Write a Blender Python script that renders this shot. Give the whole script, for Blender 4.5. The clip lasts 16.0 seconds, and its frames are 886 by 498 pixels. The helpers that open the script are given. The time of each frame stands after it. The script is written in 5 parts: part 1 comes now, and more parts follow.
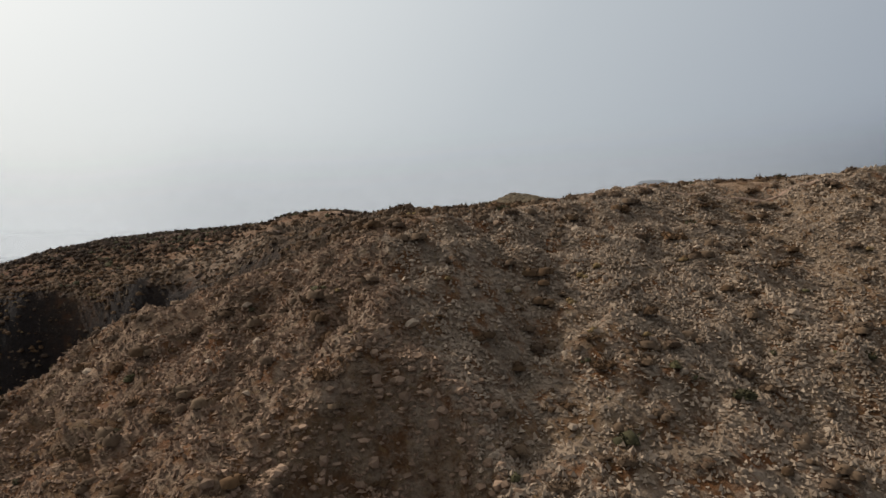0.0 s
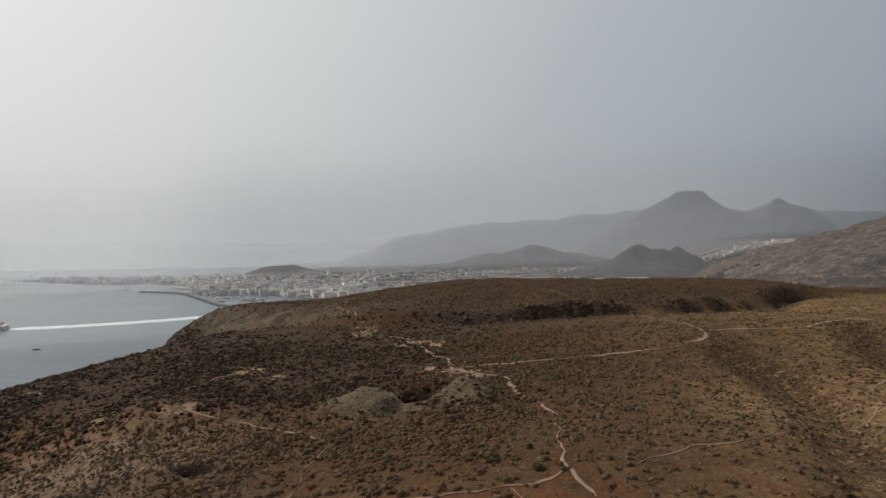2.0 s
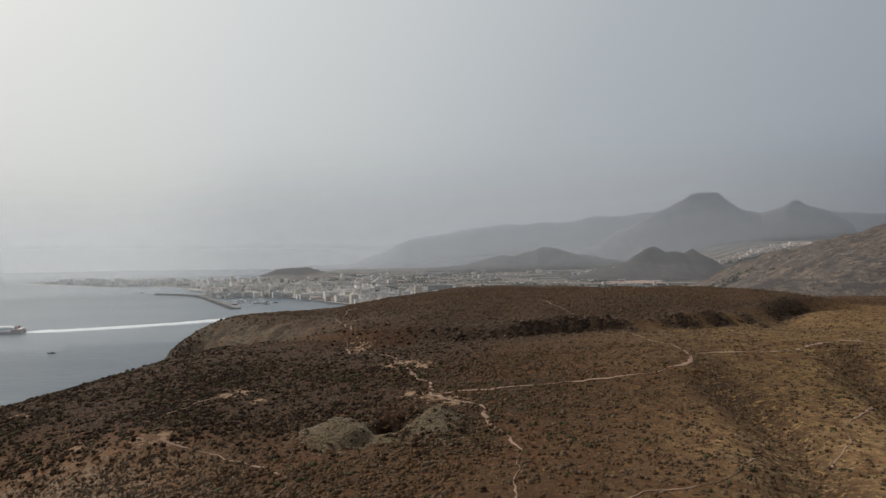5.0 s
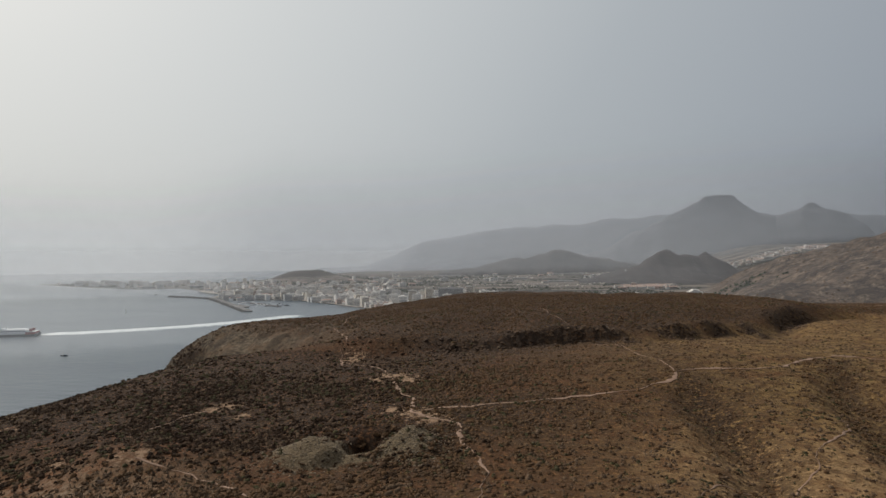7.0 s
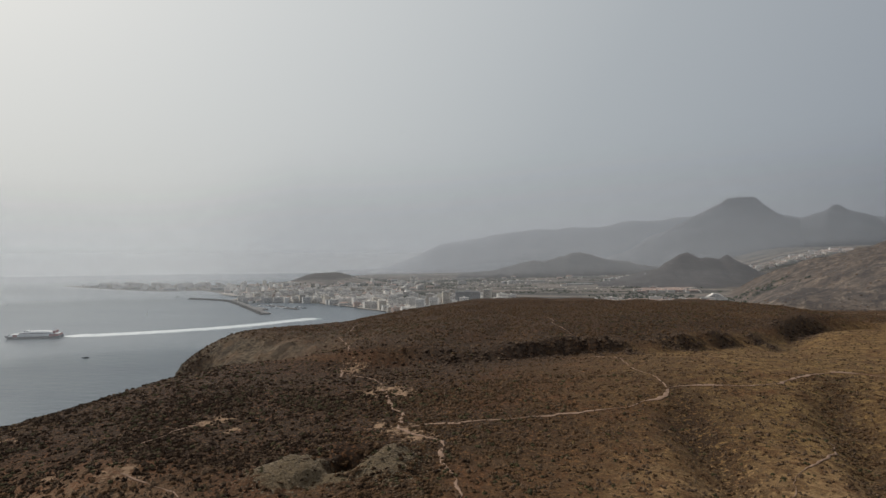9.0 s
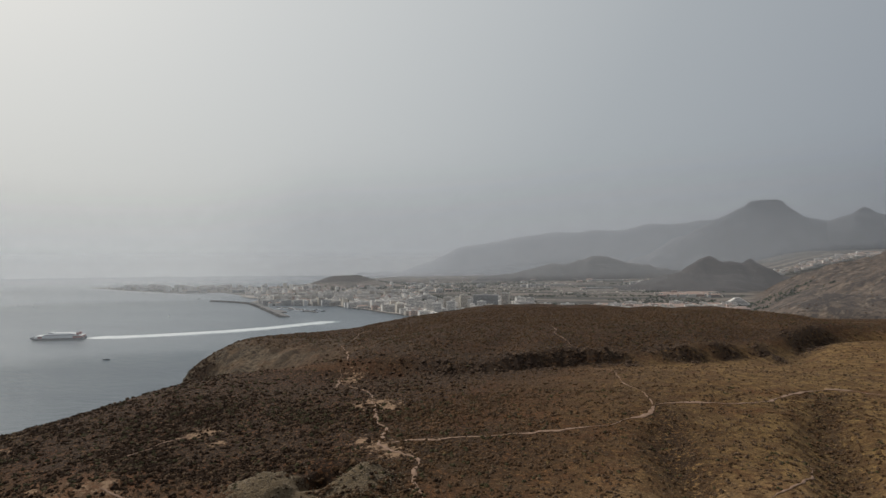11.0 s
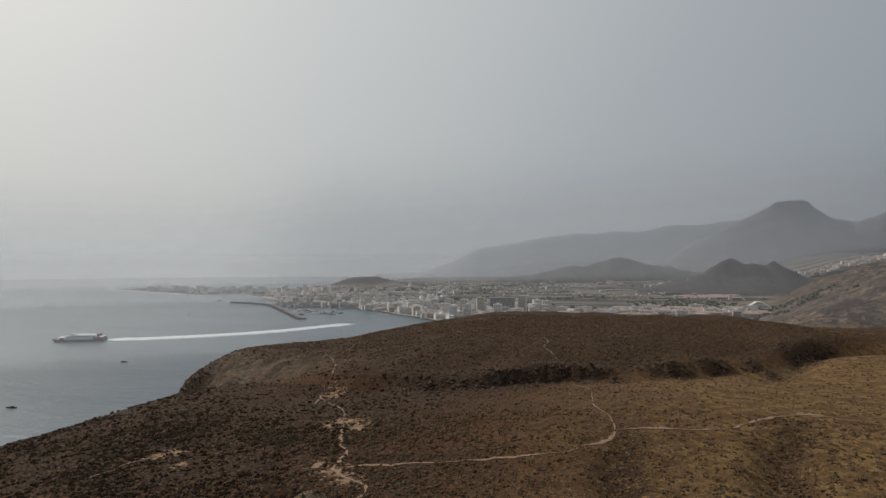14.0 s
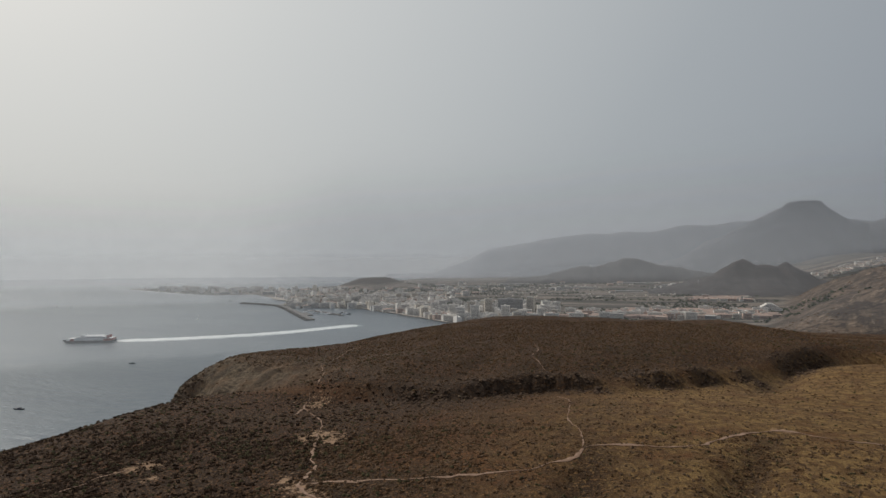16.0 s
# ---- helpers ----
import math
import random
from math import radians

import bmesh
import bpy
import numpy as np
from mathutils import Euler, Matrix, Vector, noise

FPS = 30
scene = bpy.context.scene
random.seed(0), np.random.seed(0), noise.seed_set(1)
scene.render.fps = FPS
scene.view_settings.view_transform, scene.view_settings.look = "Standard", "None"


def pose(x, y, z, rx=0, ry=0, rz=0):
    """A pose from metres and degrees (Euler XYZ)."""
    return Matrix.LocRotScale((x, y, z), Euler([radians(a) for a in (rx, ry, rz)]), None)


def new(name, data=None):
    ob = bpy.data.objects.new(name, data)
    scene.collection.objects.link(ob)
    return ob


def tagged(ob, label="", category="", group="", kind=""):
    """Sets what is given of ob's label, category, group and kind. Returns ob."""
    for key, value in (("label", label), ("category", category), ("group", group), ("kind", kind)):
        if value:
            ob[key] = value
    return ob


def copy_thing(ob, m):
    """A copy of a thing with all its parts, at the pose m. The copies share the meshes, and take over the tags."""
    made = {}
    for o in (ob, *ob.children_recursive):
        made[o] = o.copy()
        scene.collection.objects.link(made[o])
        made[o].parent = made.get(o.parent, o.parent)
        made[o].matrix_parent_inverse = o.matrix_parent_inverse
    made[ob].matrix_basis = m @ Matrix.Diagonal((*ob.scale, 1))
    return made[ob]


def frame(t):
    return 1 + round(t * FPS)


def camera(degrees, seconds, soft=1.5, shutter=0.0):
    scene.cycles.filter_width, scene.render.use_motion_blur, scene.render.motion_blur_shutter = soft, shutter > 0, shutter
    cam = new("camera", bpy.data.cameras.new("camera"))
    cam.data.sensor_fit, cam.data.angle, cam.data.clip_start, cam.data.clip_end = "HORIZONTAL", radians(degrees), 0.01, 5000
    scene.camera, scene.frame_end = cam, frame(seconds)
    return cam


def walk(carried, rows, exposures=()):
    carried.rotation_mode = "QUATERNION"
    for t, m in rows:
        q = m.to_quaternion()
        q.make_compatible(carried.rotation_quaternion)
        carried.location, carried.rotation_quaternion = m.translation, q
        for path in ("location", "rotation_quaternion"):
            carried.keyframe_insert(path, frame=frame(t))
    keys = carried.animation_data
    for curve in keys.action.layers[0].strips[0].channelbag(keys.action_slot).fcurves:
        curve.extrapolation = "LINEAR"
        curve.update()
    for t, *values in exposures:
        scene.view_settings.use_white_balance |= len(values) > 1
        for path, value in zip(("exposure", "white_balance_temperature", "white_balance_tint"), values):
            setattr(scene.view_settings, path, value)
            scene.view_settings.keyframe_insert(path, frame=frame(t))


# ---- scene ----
cam = camera(69.4, 16.0)
METRES, EYE, TILT, LEAN, TURN = 100.0, 102.0, -0.7, 0.0, 0.0
ROWS = [
    (0, 0.0007, -0.0015, 0.0005, 0.05, -0.06, 0.05),
    (0.25, 0.0745, -0.0035, 0.0445, 1.60, 0.10, -0.03),
    (0.5, 0.1437, -0.0022, 0.0958, 2.74, 0.22, -0.09),
    (0.75, 0.1930, -0.0030, 0.1605, 2.78, 0.36, 0.00),
    (1, 0.2377, -0.0017, 0.2300, 2.84, 0.56, 0.07),
    (1.2, 0.2765, -0.0025, 0.2775, 2.98, 0.60, 0.15),
    (1.5, 0.2900, -0.0018, 0.2912, 3.16, 0.62, 0.20),
    (2, 0.2993, -0.0011, 0.2995, 3.35, 0.64, 0.19),
    (2.5, 0.3091, -0.0010, 0.3077, 3.54, 0.66, 0.16),
    (3, 0.3194, -0.0009, 0.3159, 3.74, 0.68, 0.15),
    (3.5, 0.3297, -0.0011, 0.3241, 3.94, 0.70, 0.13),
    (4, 0.3410, -0.0012, 0.3322, 4.15, 0.72, 0.13),
    (6.5, 0.4205, -0.0024, 0.3726, 5.51, 0.89, 0.11),
    (7, 0.4361, -0.0034, 0.3799, 5.81, 0.95, 0.07),
    (7.5, 0.4522, -0.0039, 0.3876, 6.19, 1.00, 0.05),
    (8, 0.4689, -0.0040, 0.3953, 6.60, 1.05, 0.02),
    (8.5, 0.4854, -0.0040, 0.4030, 7.04, 1.10, 0.00),
    (9, 0.5031, -0.0033, 0.4110, 7.57, 1.13, -0.01),
    (11.5, 0.6081, 0.0045, 0.4490, 9.83, 1.37, -0.18),
    (12, 0.6303, 0.0076, 0.4575, 10.18, 1.37, -0.20),
    (12.5, 0.6526, 0.0103, 0.4665, 10.49, 1.39, -0.22),
    (13, 0.6752, 0.0141, 0.4757, 10.80, 1.38, -0.23),
    (13.5, 0.6987, 0.0180, 0.4852, 11.10, 1.38, -0.23),
    (14, 0.7224, 0.0218, 0.4945, 11.39, 1.38, -0.24),
    (14.5, 0.7468, 0.0258, 0.5043, 11.68, 1.37, -0.23),
    (15, 0.7713, 0.0296, 0.5137, 11.94, 1.36, -0.24),
    (15.5, 0.7960, 0.0326, 0.5230, 12.22, 1.36, -0.24),
    (16, 0.8205, 0.0353, 0.5325, 12.44, 1.36, -0.25),
]
walk(cam, [(t, pose(0, 0, EYE, TILT, LEAN, TURN) @ pose(METRES * x, METRES * y, METRES * z, 90 + pitch, roll, yaw)) for t, x, y, z, yaw, pitch, roll in ROWS],
     [(0.0, 0.22), (0.5, 0.11), (1.0, 0.03), (4.0, -0.04), (9.0, -0.14), (16.0, -0.26)])

# ---- sky, sun and exposure ----
SUN_SIDE, SUN_HIGH = -56.0, 40.0  # degrees to the left of +y, and above the horizon
world = bpy.data.worlds.new("world")
scene.world = world
world.use_nodes = True
wn = world.node_tree
wn.nodes.clear()
sky = wn.nodes.new("ShaderNodeTexSky")
sky.sky_type = "NISHITA"
sky.sun_disc = False
sky.sun_elevation = radians(SUN_HIGH)
sky.sun_rotation = radians(SUN_SIDE)
sky.altitude = 0
sky.air_density, sky.dust_density, sky.ozone_density = 1.0, 6.0, 1.0
sa, se = radians(SUN_SIDE), radians(SUN_HIGH)
sun_from = Vector((math.sin(sa) * math.cos(se), math.cos(sa) * math.cos(se), math.sin(se)))
# dusty air whitens the whole sky, most of all towards the sun
spot = wn.nodes.new("ShaderNodeTexCoord")
dot = wn.nodes.new("ShaderNodeVectorMath")
dot.operation = "DOT_PRODUCT"
dot.inputs[1].default_value = sun_from
wn.links.new(spot.outputs["Generated"], dot.inputs[0])
veil = wn.nodes.new("ShaderNodeValToRGB")
veil.color_ramp.elements[0].position, veil.color_ramp.elements[0].color = 0.0, (0.268, 0.302, 0.355, 1)
veil.color_ramp.elements[1].position, veil.color_ramp.elements[1].color = 0.96, (0.77, 0.79, 0.775, 1)
mid_stop = veil.color_ramp.elements.new(0.5)
mid_stop.color = (0.46, 0.495, 0.52, 1)
wn.links.new(dot.outputs["Value"], veil.inputs[0])
bg = wn.nodes.new("ShaderNodeBackground")
bg2 = wn.nodes.new("ShaderNodeBackground")
blend = wn.nodes.new("ShaderNodeMixShader")
blend.inputs[0].default_value = 0.88
out = wn.nodes.new("ShaderNodeOutputWorld")
bg.inputs["Strength"].default_value = 0.08
wn.links.new(sky.outputs[0], bg.inputs["Color"])
wn.links.new(veil.outputs[0], bg2.inputs["Color"])
wn.links.new(bg.outputs[0], blend.inputs[1])
wn.links.new(bg2.outputs[0], blend.inputs[2])
wn.links.new(blend.outputs[0], out.inputs["Surface"])

lamp = bpy.data.lights.new("sun", "SUN")
lamp.energy, lamp.angle, lamp.color = 2.8, radians(1.2), (1.0, 0.94, 0.86)
sun_ob = new("sun", lamp)
sun_ob.rotation_mode = "QUATERNION"
sun_ob.rotation_quaternion = sun_from.to_track_quat("Z", "Y")
scene.view_settings.exposure = 0.0


# ---- noise and height ----
def lattice(ix, iy, seed):
    h = (ix.astype(np.int64) * 374761393 + iy.astype(np.int64) * 668265263 + seed * 1442695041) & 0x7FFFFFFF
    h = ((h ^ (h >> 13)) * 1274126177) & 0x7FFFFFFF
    h = (h ^ (h >> 16)) & 0xFFFFFF
    return h / 0xFFFFFF


def vnoise(x, y, seed=0):
    x, y = np.asarray(x, float), np.asarray(y, float)
    ix, iy = np.floor(x), np.floor(y)
    fx, fy = x - ix, y - iy
    fx, fy = fx * fx * (3 - 2 * fx), fy * fy * (3 - 2 * fy)
    a, b = lattice(ix, iy, seed), lattice(ix + 1, iy, seed)
    c, d = lattice(ix, iy + 1, seed), lattice(ix + 1, iy + 1, seed)
    return ((a + (b - a) * fx) * (1 - fy) + (c + (d - c) * fx) * fy) * 2 - 1


def fbm(x, y, size, octaves=4, seed=0):
    total, amp, norm = 0.0, 1.0, 0.0
    for k in range(octaves):
        total = total + amp * vnoise(np.asarray(x) / size + 17.3 * k, np.asarray(y) / size - 9.1 * k, seed + k)
        norm += amp
        amp *= 0.5
        size *= 0.5
    return total / norm


def ramp(v, a, b):
    s = np.clip((np.asarray(v, float) - a) / (b - a), 0, 1)
    return s * s * (3 - 2 * s)


def bump2(x, y, cx, cy, rx, ry=None, turn=0.0):
    ry = rx if ry is None else ry
    c, s = math.cos(radians(turn)), math.sin(radians(turn))
    u, v = (x - cx) * c + (y - cy) * s, -(x - cx) * s + (y - cy) * c
    return np.exp(-(u / rx) ** 2 - (v / ry) ** 2)


def smin(a, b, k):
    h = np.clip(0.5 + 0.5 * (b - a) / k, 0, 1)
    return b + (a - b) * h - k * h * (1 - h)


def to_line(x, y, line):
    """Distance to a polyline and the share of its length at the nearest place."""
    line = np.asarray(line, float)
    seg = np.hypot(*(line[1:] - line[:-1]).T)
    start, best, share = np.concatenate([[0], np.cumsum(seg)]), None, None
    for (ax, ay), (bx, by), s0, ln in zip(line[:-1], line[1:], start, seg):
        u = np.clip(((x - ax) * (bx - ax) + (y - ay) * (by - ay)) / ln ** 2, 0, 1)
        d = np.hypot(x - ax - u * (bx - ax), y - ay - u * (by - ay))
        f = (s0 + u * ln) / start[-1]
        best, share = (d, f) if best is None else (np.minimum(best, d), np.where(d < best, f, share))
    return best, share


RIM_X = [-120, -60, -28, -16, -3, 3, 8, 17, 25, 35, 60, 100, 200, 400]
RIM_Y = [0, 24, 38, 40, 39.5, 43, 48, 53, 54, 52, 51, 46, 30, 0]
RIM_Z = [40, 78, 93.5, 98.4, 103.2, 103.3, 104.9, 107.0, 107.4, 107.8, 108.2, 109, 110, 112]
GULLY = [(-6, 60), (-18, 57), (-36, 60), (-62, 57), (-150, 50)]
SCARP = [(-20, 222), (27, 213), (52, 228), (72, 240), (97, 254), (119, 267), (134, 279), (160, 306), (185, 337), (240, 366), (320, 396)]
ROCKS = [(24, 214, 19, 11), (50, 228, 12, 7), (66, 238, 7, 5), (79, 243, 14, 7), (106, 259, 13, 7), (128, 272, 8, 7), (148, 286, 7, 8), (172, 322, 14, 11), (188, 338, 9, 8), (-104, 280, 13, 11)]
DITCH = [(82, 151), (81.5, 137), (80.5, 122), (81, 110), (80, 100), (77, 88), (73, 75), (69, 62)]
DITCH_EAST = [(122, 166), (117, 150), (113.5, 141), (111, 131), (108.5, 120), (104, 105), (100, 90)]
WALL_X, WALL_Y = [-120, -80, -66, -49, -40, -31, -22, -14], [118, 102, 93, 85, 80, 76, 69, 60]
RAVINE = [(138, 244), (149, 266), (160, 288), (178, 325), (205, 345), (240, 340)]
RIDGE_LINE = [(-22, 37.8), (-14, 38.8), (-8.5, 39.6), (-2.7, 40.8), (-0.6, 42), (1.4, 45.2), (3.4, 48.6), (6, 50.6), (12.5, 51.8)]
PATCHES = [(-21.4, 134.6, 2.0, 2.8), (-18.4, 138, 1.2, 1.6), (14.4, 165, 3.0, 2.6), (19, 158, 2.2, 2.0), (10, 160, 1.6, 2.4), (-9, 212, 2.4, 4.5), (-17.2, 99.8, 2.2, 1.6), (26, 55.6, 2.6, 1.9),
           (5.0, 49.2, 1.6, 0.8), (24.6, 126, 2.4, 2.4), (30, 121.5, 1.8, 1.6), (-60.9, 125.9, 1.4, 1.2), (130, 175.3, 1.8, 1.1), (-71, 138, 1.2, 1.2), (19.5, 131, 1.2, 1.4), (-12, 130, 0.8, 1.6), (-34, 103, 1.6, 0.7), (47.9, 52.8, 1.5, 1.6)]
TOWN_COAST = [(-60, 700), (-110, 1100), (-190, 1400), (-226, 1460), (-283, 1528), (-407, 1654), (-549, 1788), (-640, 1800), (-760, 1770),
              (-850, 1850), (-862, 1985), (-1050, 2200), (-1225, 2372), (-1351, 2289), (-1551, 2363), (-2023, 2611), (-1960, 2680), (-1500, 2640), (-1250, 2800), (-1160, 3300), (-1080, 4000), (-1000, 5200)]


def inside(x, y, ring):
    odd = np.zeros(np.shape(x), bool)
    for (ax, ay), (bx, by) in zip(ring, ring[1:] + ring[:1]):
        if ay != by:
            odd ^= ((ay > y) != (by > y)) & (x < (bx - ax) * (y - ay) / (by - ay) + ax)
    return odd


def scarp_line(x, y):
    """Metres behind (north of) the rock step that crosses the plateau."""
    px, py = np.array(SCARP).T
    return y - np.interp(x, px, py)


def headland(x, y, fine=True):
    z = 105.9 + 0.9 * ramp(x, -15, 18) + 2.6 * ramp(x, 0, 90) + 3.6 * bump2(x, y, 108, 170, 75, 45) + 1.2 * bump2(x, y, 50, 74, 35, 14)
    z = z + 2.3 * bump2(x, y, -21, 102.5, 10, 9) - 4.0 * bump2(x, y, 100, 255, 90, 28, 25) - 1.8 * bump2(x, y, -10, 212, 30, 20)
    z = z - 1.2 * ramp(x, 26, 2) * ramp(y, 88, 66) - 2.0 * bump2(x, y, -52, 122, 28, 28)
    back = scarp_line(x, y) + 9 * fbm(x, y, 47, 4, 5)
    crag = np.minimum(1, sum(bump2(x, y, *q) for q in ROCKS))
    step = (5.3 + 3.6 * fbm(x, 0.3 * y, 31, 3, 6)) * ramp(x, -60, 20) * (1 - 0.85 * ramp(x, 190, 240)) * (1 - 0.45 * bump2(x, y, 140, 284, 22, 40))
    wide = 8.5 - 7.2 * crag + 2 * vnoise(x / 23, y / 40, 7)
    z = z + step * ramp(back / wide, -1.0, 1.0) * (1 - 0.35 * ramp(back, 60, 300))
    z = z - (0.010 + 0.017 * ramp(x, 20, 110) + 0.010 * ramp(x, 150, 260)) * np.maximum(0, y - 262) - 0.0011 * np.maximum(0, y - 500) ** 2
    # the seaward side
    edge = np.interp(y, [-200, 60, 100, 136, 150, 215, 240, 265, 285, 305, 325, 345, 375, 480, 560, 700], [-24, -22, -30, -41, -43, -37, -46, -57, -70, -78, -72, -56, -40, 0, 36, 80])
    tip = bump2(0 * x, y, 0, 300, 1, 32)
    s = np.maximum(0, edge + 6 * fbm(x, y, 60, 2, 8) - x)
    z = z - (0.0042 + 0.0040 * tip) * s ** 2 - 0.06 * tip * np.maximum(0, s - 40) ** 2
    floor_y = 236 + 0.10 * (x + 60)
    notch = np.where(y < floor_y, np.exp(-((y - floor_y) / 11) ** 2), np.clip(1 - (y - floor_y) / 58, 0, 1) ** 1.2)
    z = z - np.interp(x, [-160, -100, -70, -40, -16], [30, 18, 12.5, 7, 0]) * notch
    z = z - 9 * ramp(y + 0.25 * (x + 100) + 3 * fbm(x, y, 7, 3, 44), 277, 271) * ramp(y, 238, 262) * ramp(x, -85, -95)
    # the gully behind the spur, and the front slope
    d, f = to_line(x, y, GULLY)
    z = z - 9 * bump2(x, y, -48, 82, 26, 20)
    far_side = y > np.interp(x, [-150, -62, -36, -18, -6], [50, 57, 60, 57, 60])
    steep = np.where(far_side, np.interp(x, [-60, -45, -28, -16], [0.92, 0.86, 0.70, 0.60]), 1.15)
    z = smin(z, np.interp(f, [0, 0.091, 0.216, 0.394, 1], [103.5, 95, 82, 62, 0]) + steep * (1 + 0.13 * fbm(x, y, 14, 3, 33)) * d, 3.0)
    z = z - 17 * ramp(x, -13, -28) * ramp(np.interp(x, WALL_X, WALL_Y) - y + 7 * fbm(x, y, 16, 3, 34), 0, 7) * ramp(y, 44, 58)
    ahead = np.interp(x, RIM_X, RIM_Y) + 2.0 * fbm(x, y, 18, 2, 31) - y
    front = np.interp(x, RIM_X, RIM_Z) - 0.56 * np.maximum(0, ahead) + np.interp(x, [-22, -7], [-0.28, 0.14]) * np.clip(-ahead, 0, 13) + 0.9 * np.maximum(0, -ahead - 13)
    z = smin(z, front, 1.8)
    d, f = to_line(x, y, [(10, 50), (7.5, 40), (4, 30), (1, 18)])
    z = z - (0.4 + 2.0 * f) * np.exp(-(d / 2.6) ** 2)
    # a steep-sided hollow low on the slope
    hollow = np.hypot((x + 2.2) / 1.35, (y - 24.2) / 1.1) + 1.3 * fbm(x, y, 3.5, 3, 35)
    z = z - 5.5 * ramp(hollow, 3.7, 2.2)
    # a dark hole in the flank above the gully
    z = z - 2.8 * ramp(np.hypot((x + 5.5) / 1.5, y - 77.4) + 0.6 * fbm(x, y, 2.5, 2, 42), 1.9, 0.9)
    # ditch, ravine, pits and spoil heaps
    d, f = to_line(x, y, DITCH)
    z = z - 2.5 * np.exp(-((d + 1.5 * fbm(x, y, 9, 2, 37)) / 4.6) ** 2) * ramp(f, 0, 0.3)
    d, f = to_line(x, y, DITCH_EAST)
    z = z - 2.8 * np.exp(-((d + 1.5 * fbm(x, y, 9, 2, 38)) / 5.0) ** 2) * ramp(f, 0, 0.3)
    d, f = to_line(x, y, RAVINE)
    z = z - 4.8 * np.exp(-(d / 9) ** 2) * ramp(f, 0, 0.25)
    lump = 1.5 * fbm(x, y, 4.5, 3, 39)
    z = z + 3.5 * np.clip(1 - (np.hypot((x - 11.2) / 1.15, y - 102.6) + lump) / 6.4, 0, 1) ** 0.75 + 2.6 * np.clip(1 - (np.hypot((x - 27.6) / 0.85, (y - 106) / 1.25) + lump) / 6.4, 0, 1) ** 0.9 + 1.4 * bump2(x, y, 18.5, 116, 7, 2.6)
    d, f = to_line(x, y, [(15, 99.5), (20, 101), (24.5, 105), (27, 110)])
    z = z + 0.9 * np.exp(-(d / 1.7) ** 2) - 4.2 * ramp(np.hypot((x - 19.0) / 0.9, (y - 107.0) / 1.15) + 1.6 * fbm(x, y, 4, 3, 36), 4.9, 2.9)
    z = z + 0.6 * bump2(x, y, 37, 52.5, 3.2, 3) - 3.4 * ramp(np.hypot((x - 43.6) / 1.45, y - 52.6) + 0.9 * fbm(x, y, 3, 2, 43), 2.7, 1.3) + 0.8 * bump2(x, y, 48.4, 51.5, 2.4, 2)
    if fine:
        wide = ramp(np.abs(y - 300), 420, 200)
        wall = ramp(x, -14, -30) * ramp(np.interp(x, WALL_X, WALL_Y) + 4 - y, 0, 6) * ramp(y, 50, 60)
        z = z + wall * (1.6 * fbm(x, y, 8, 3, 27) + 0.6 * fbm(x, y, 3, 2, 28))
        rough = ramp(y, np.interp(x, RIM_X, RIM_Y) + 4, np.interp(x, RIM_X, RIM_Y) - 2)
        rocky = np.exp(-(back / 5.0) ** 2) * step / 5.2
        z = z + wide * (0.9 * fbm(x, y, 40, 3, 2) + 0.26 * fbm(x, y, 5, 3, 3))
        z = z + rough * (0.22 * fbm(x, y, 1.3, 1, 15) + 0.9 * fbm(x + y, y - x, 9, 4, 11) + 0.8 * fbm(x, 0.35 * y, 5, 3, 13) + (0.55 + 0.5 * ramp(x, 6, -4)) * fbm(x, y, 2.4, 2, 12) + (0.30 + 0.25 * ramp(x, 6, -4)) * fbm(x + 50, y, 1.1, 1, 14))
        face = bump2(x, y, -68, 264, 45, 24, -12)
        z = z + face * (2.4 * np.abs(fbm(x, y, 6, 3, 40)) + 8.5 * np.abs(fbm(x + 0.3 * y, 0.18 * y, 14, 3, 25)) + 0.5 * fbm(x, y, 3, 2, 26) - 0.6)
        z = z + crag * (2.2 * np.abs(fbm(x, y, 6, 3, 23)) + 0.6 * fbm(x, y, 2.5, 2, 24))
        z = z + rocky * 1.3 * fbm(x, y, 7, 3, 21) + np.exp(-(to_line(x, y, GULLY)[0] / 30) ** 2) * ramp(x, -2, -14) * (1.7 * fbm(x, y, 9, 3, 22) + 0.9 * fbm(x, y, 3, 2, 29))
    return z


def hill_foot(y):
    return 482 + 0.33 * (y - 1400)


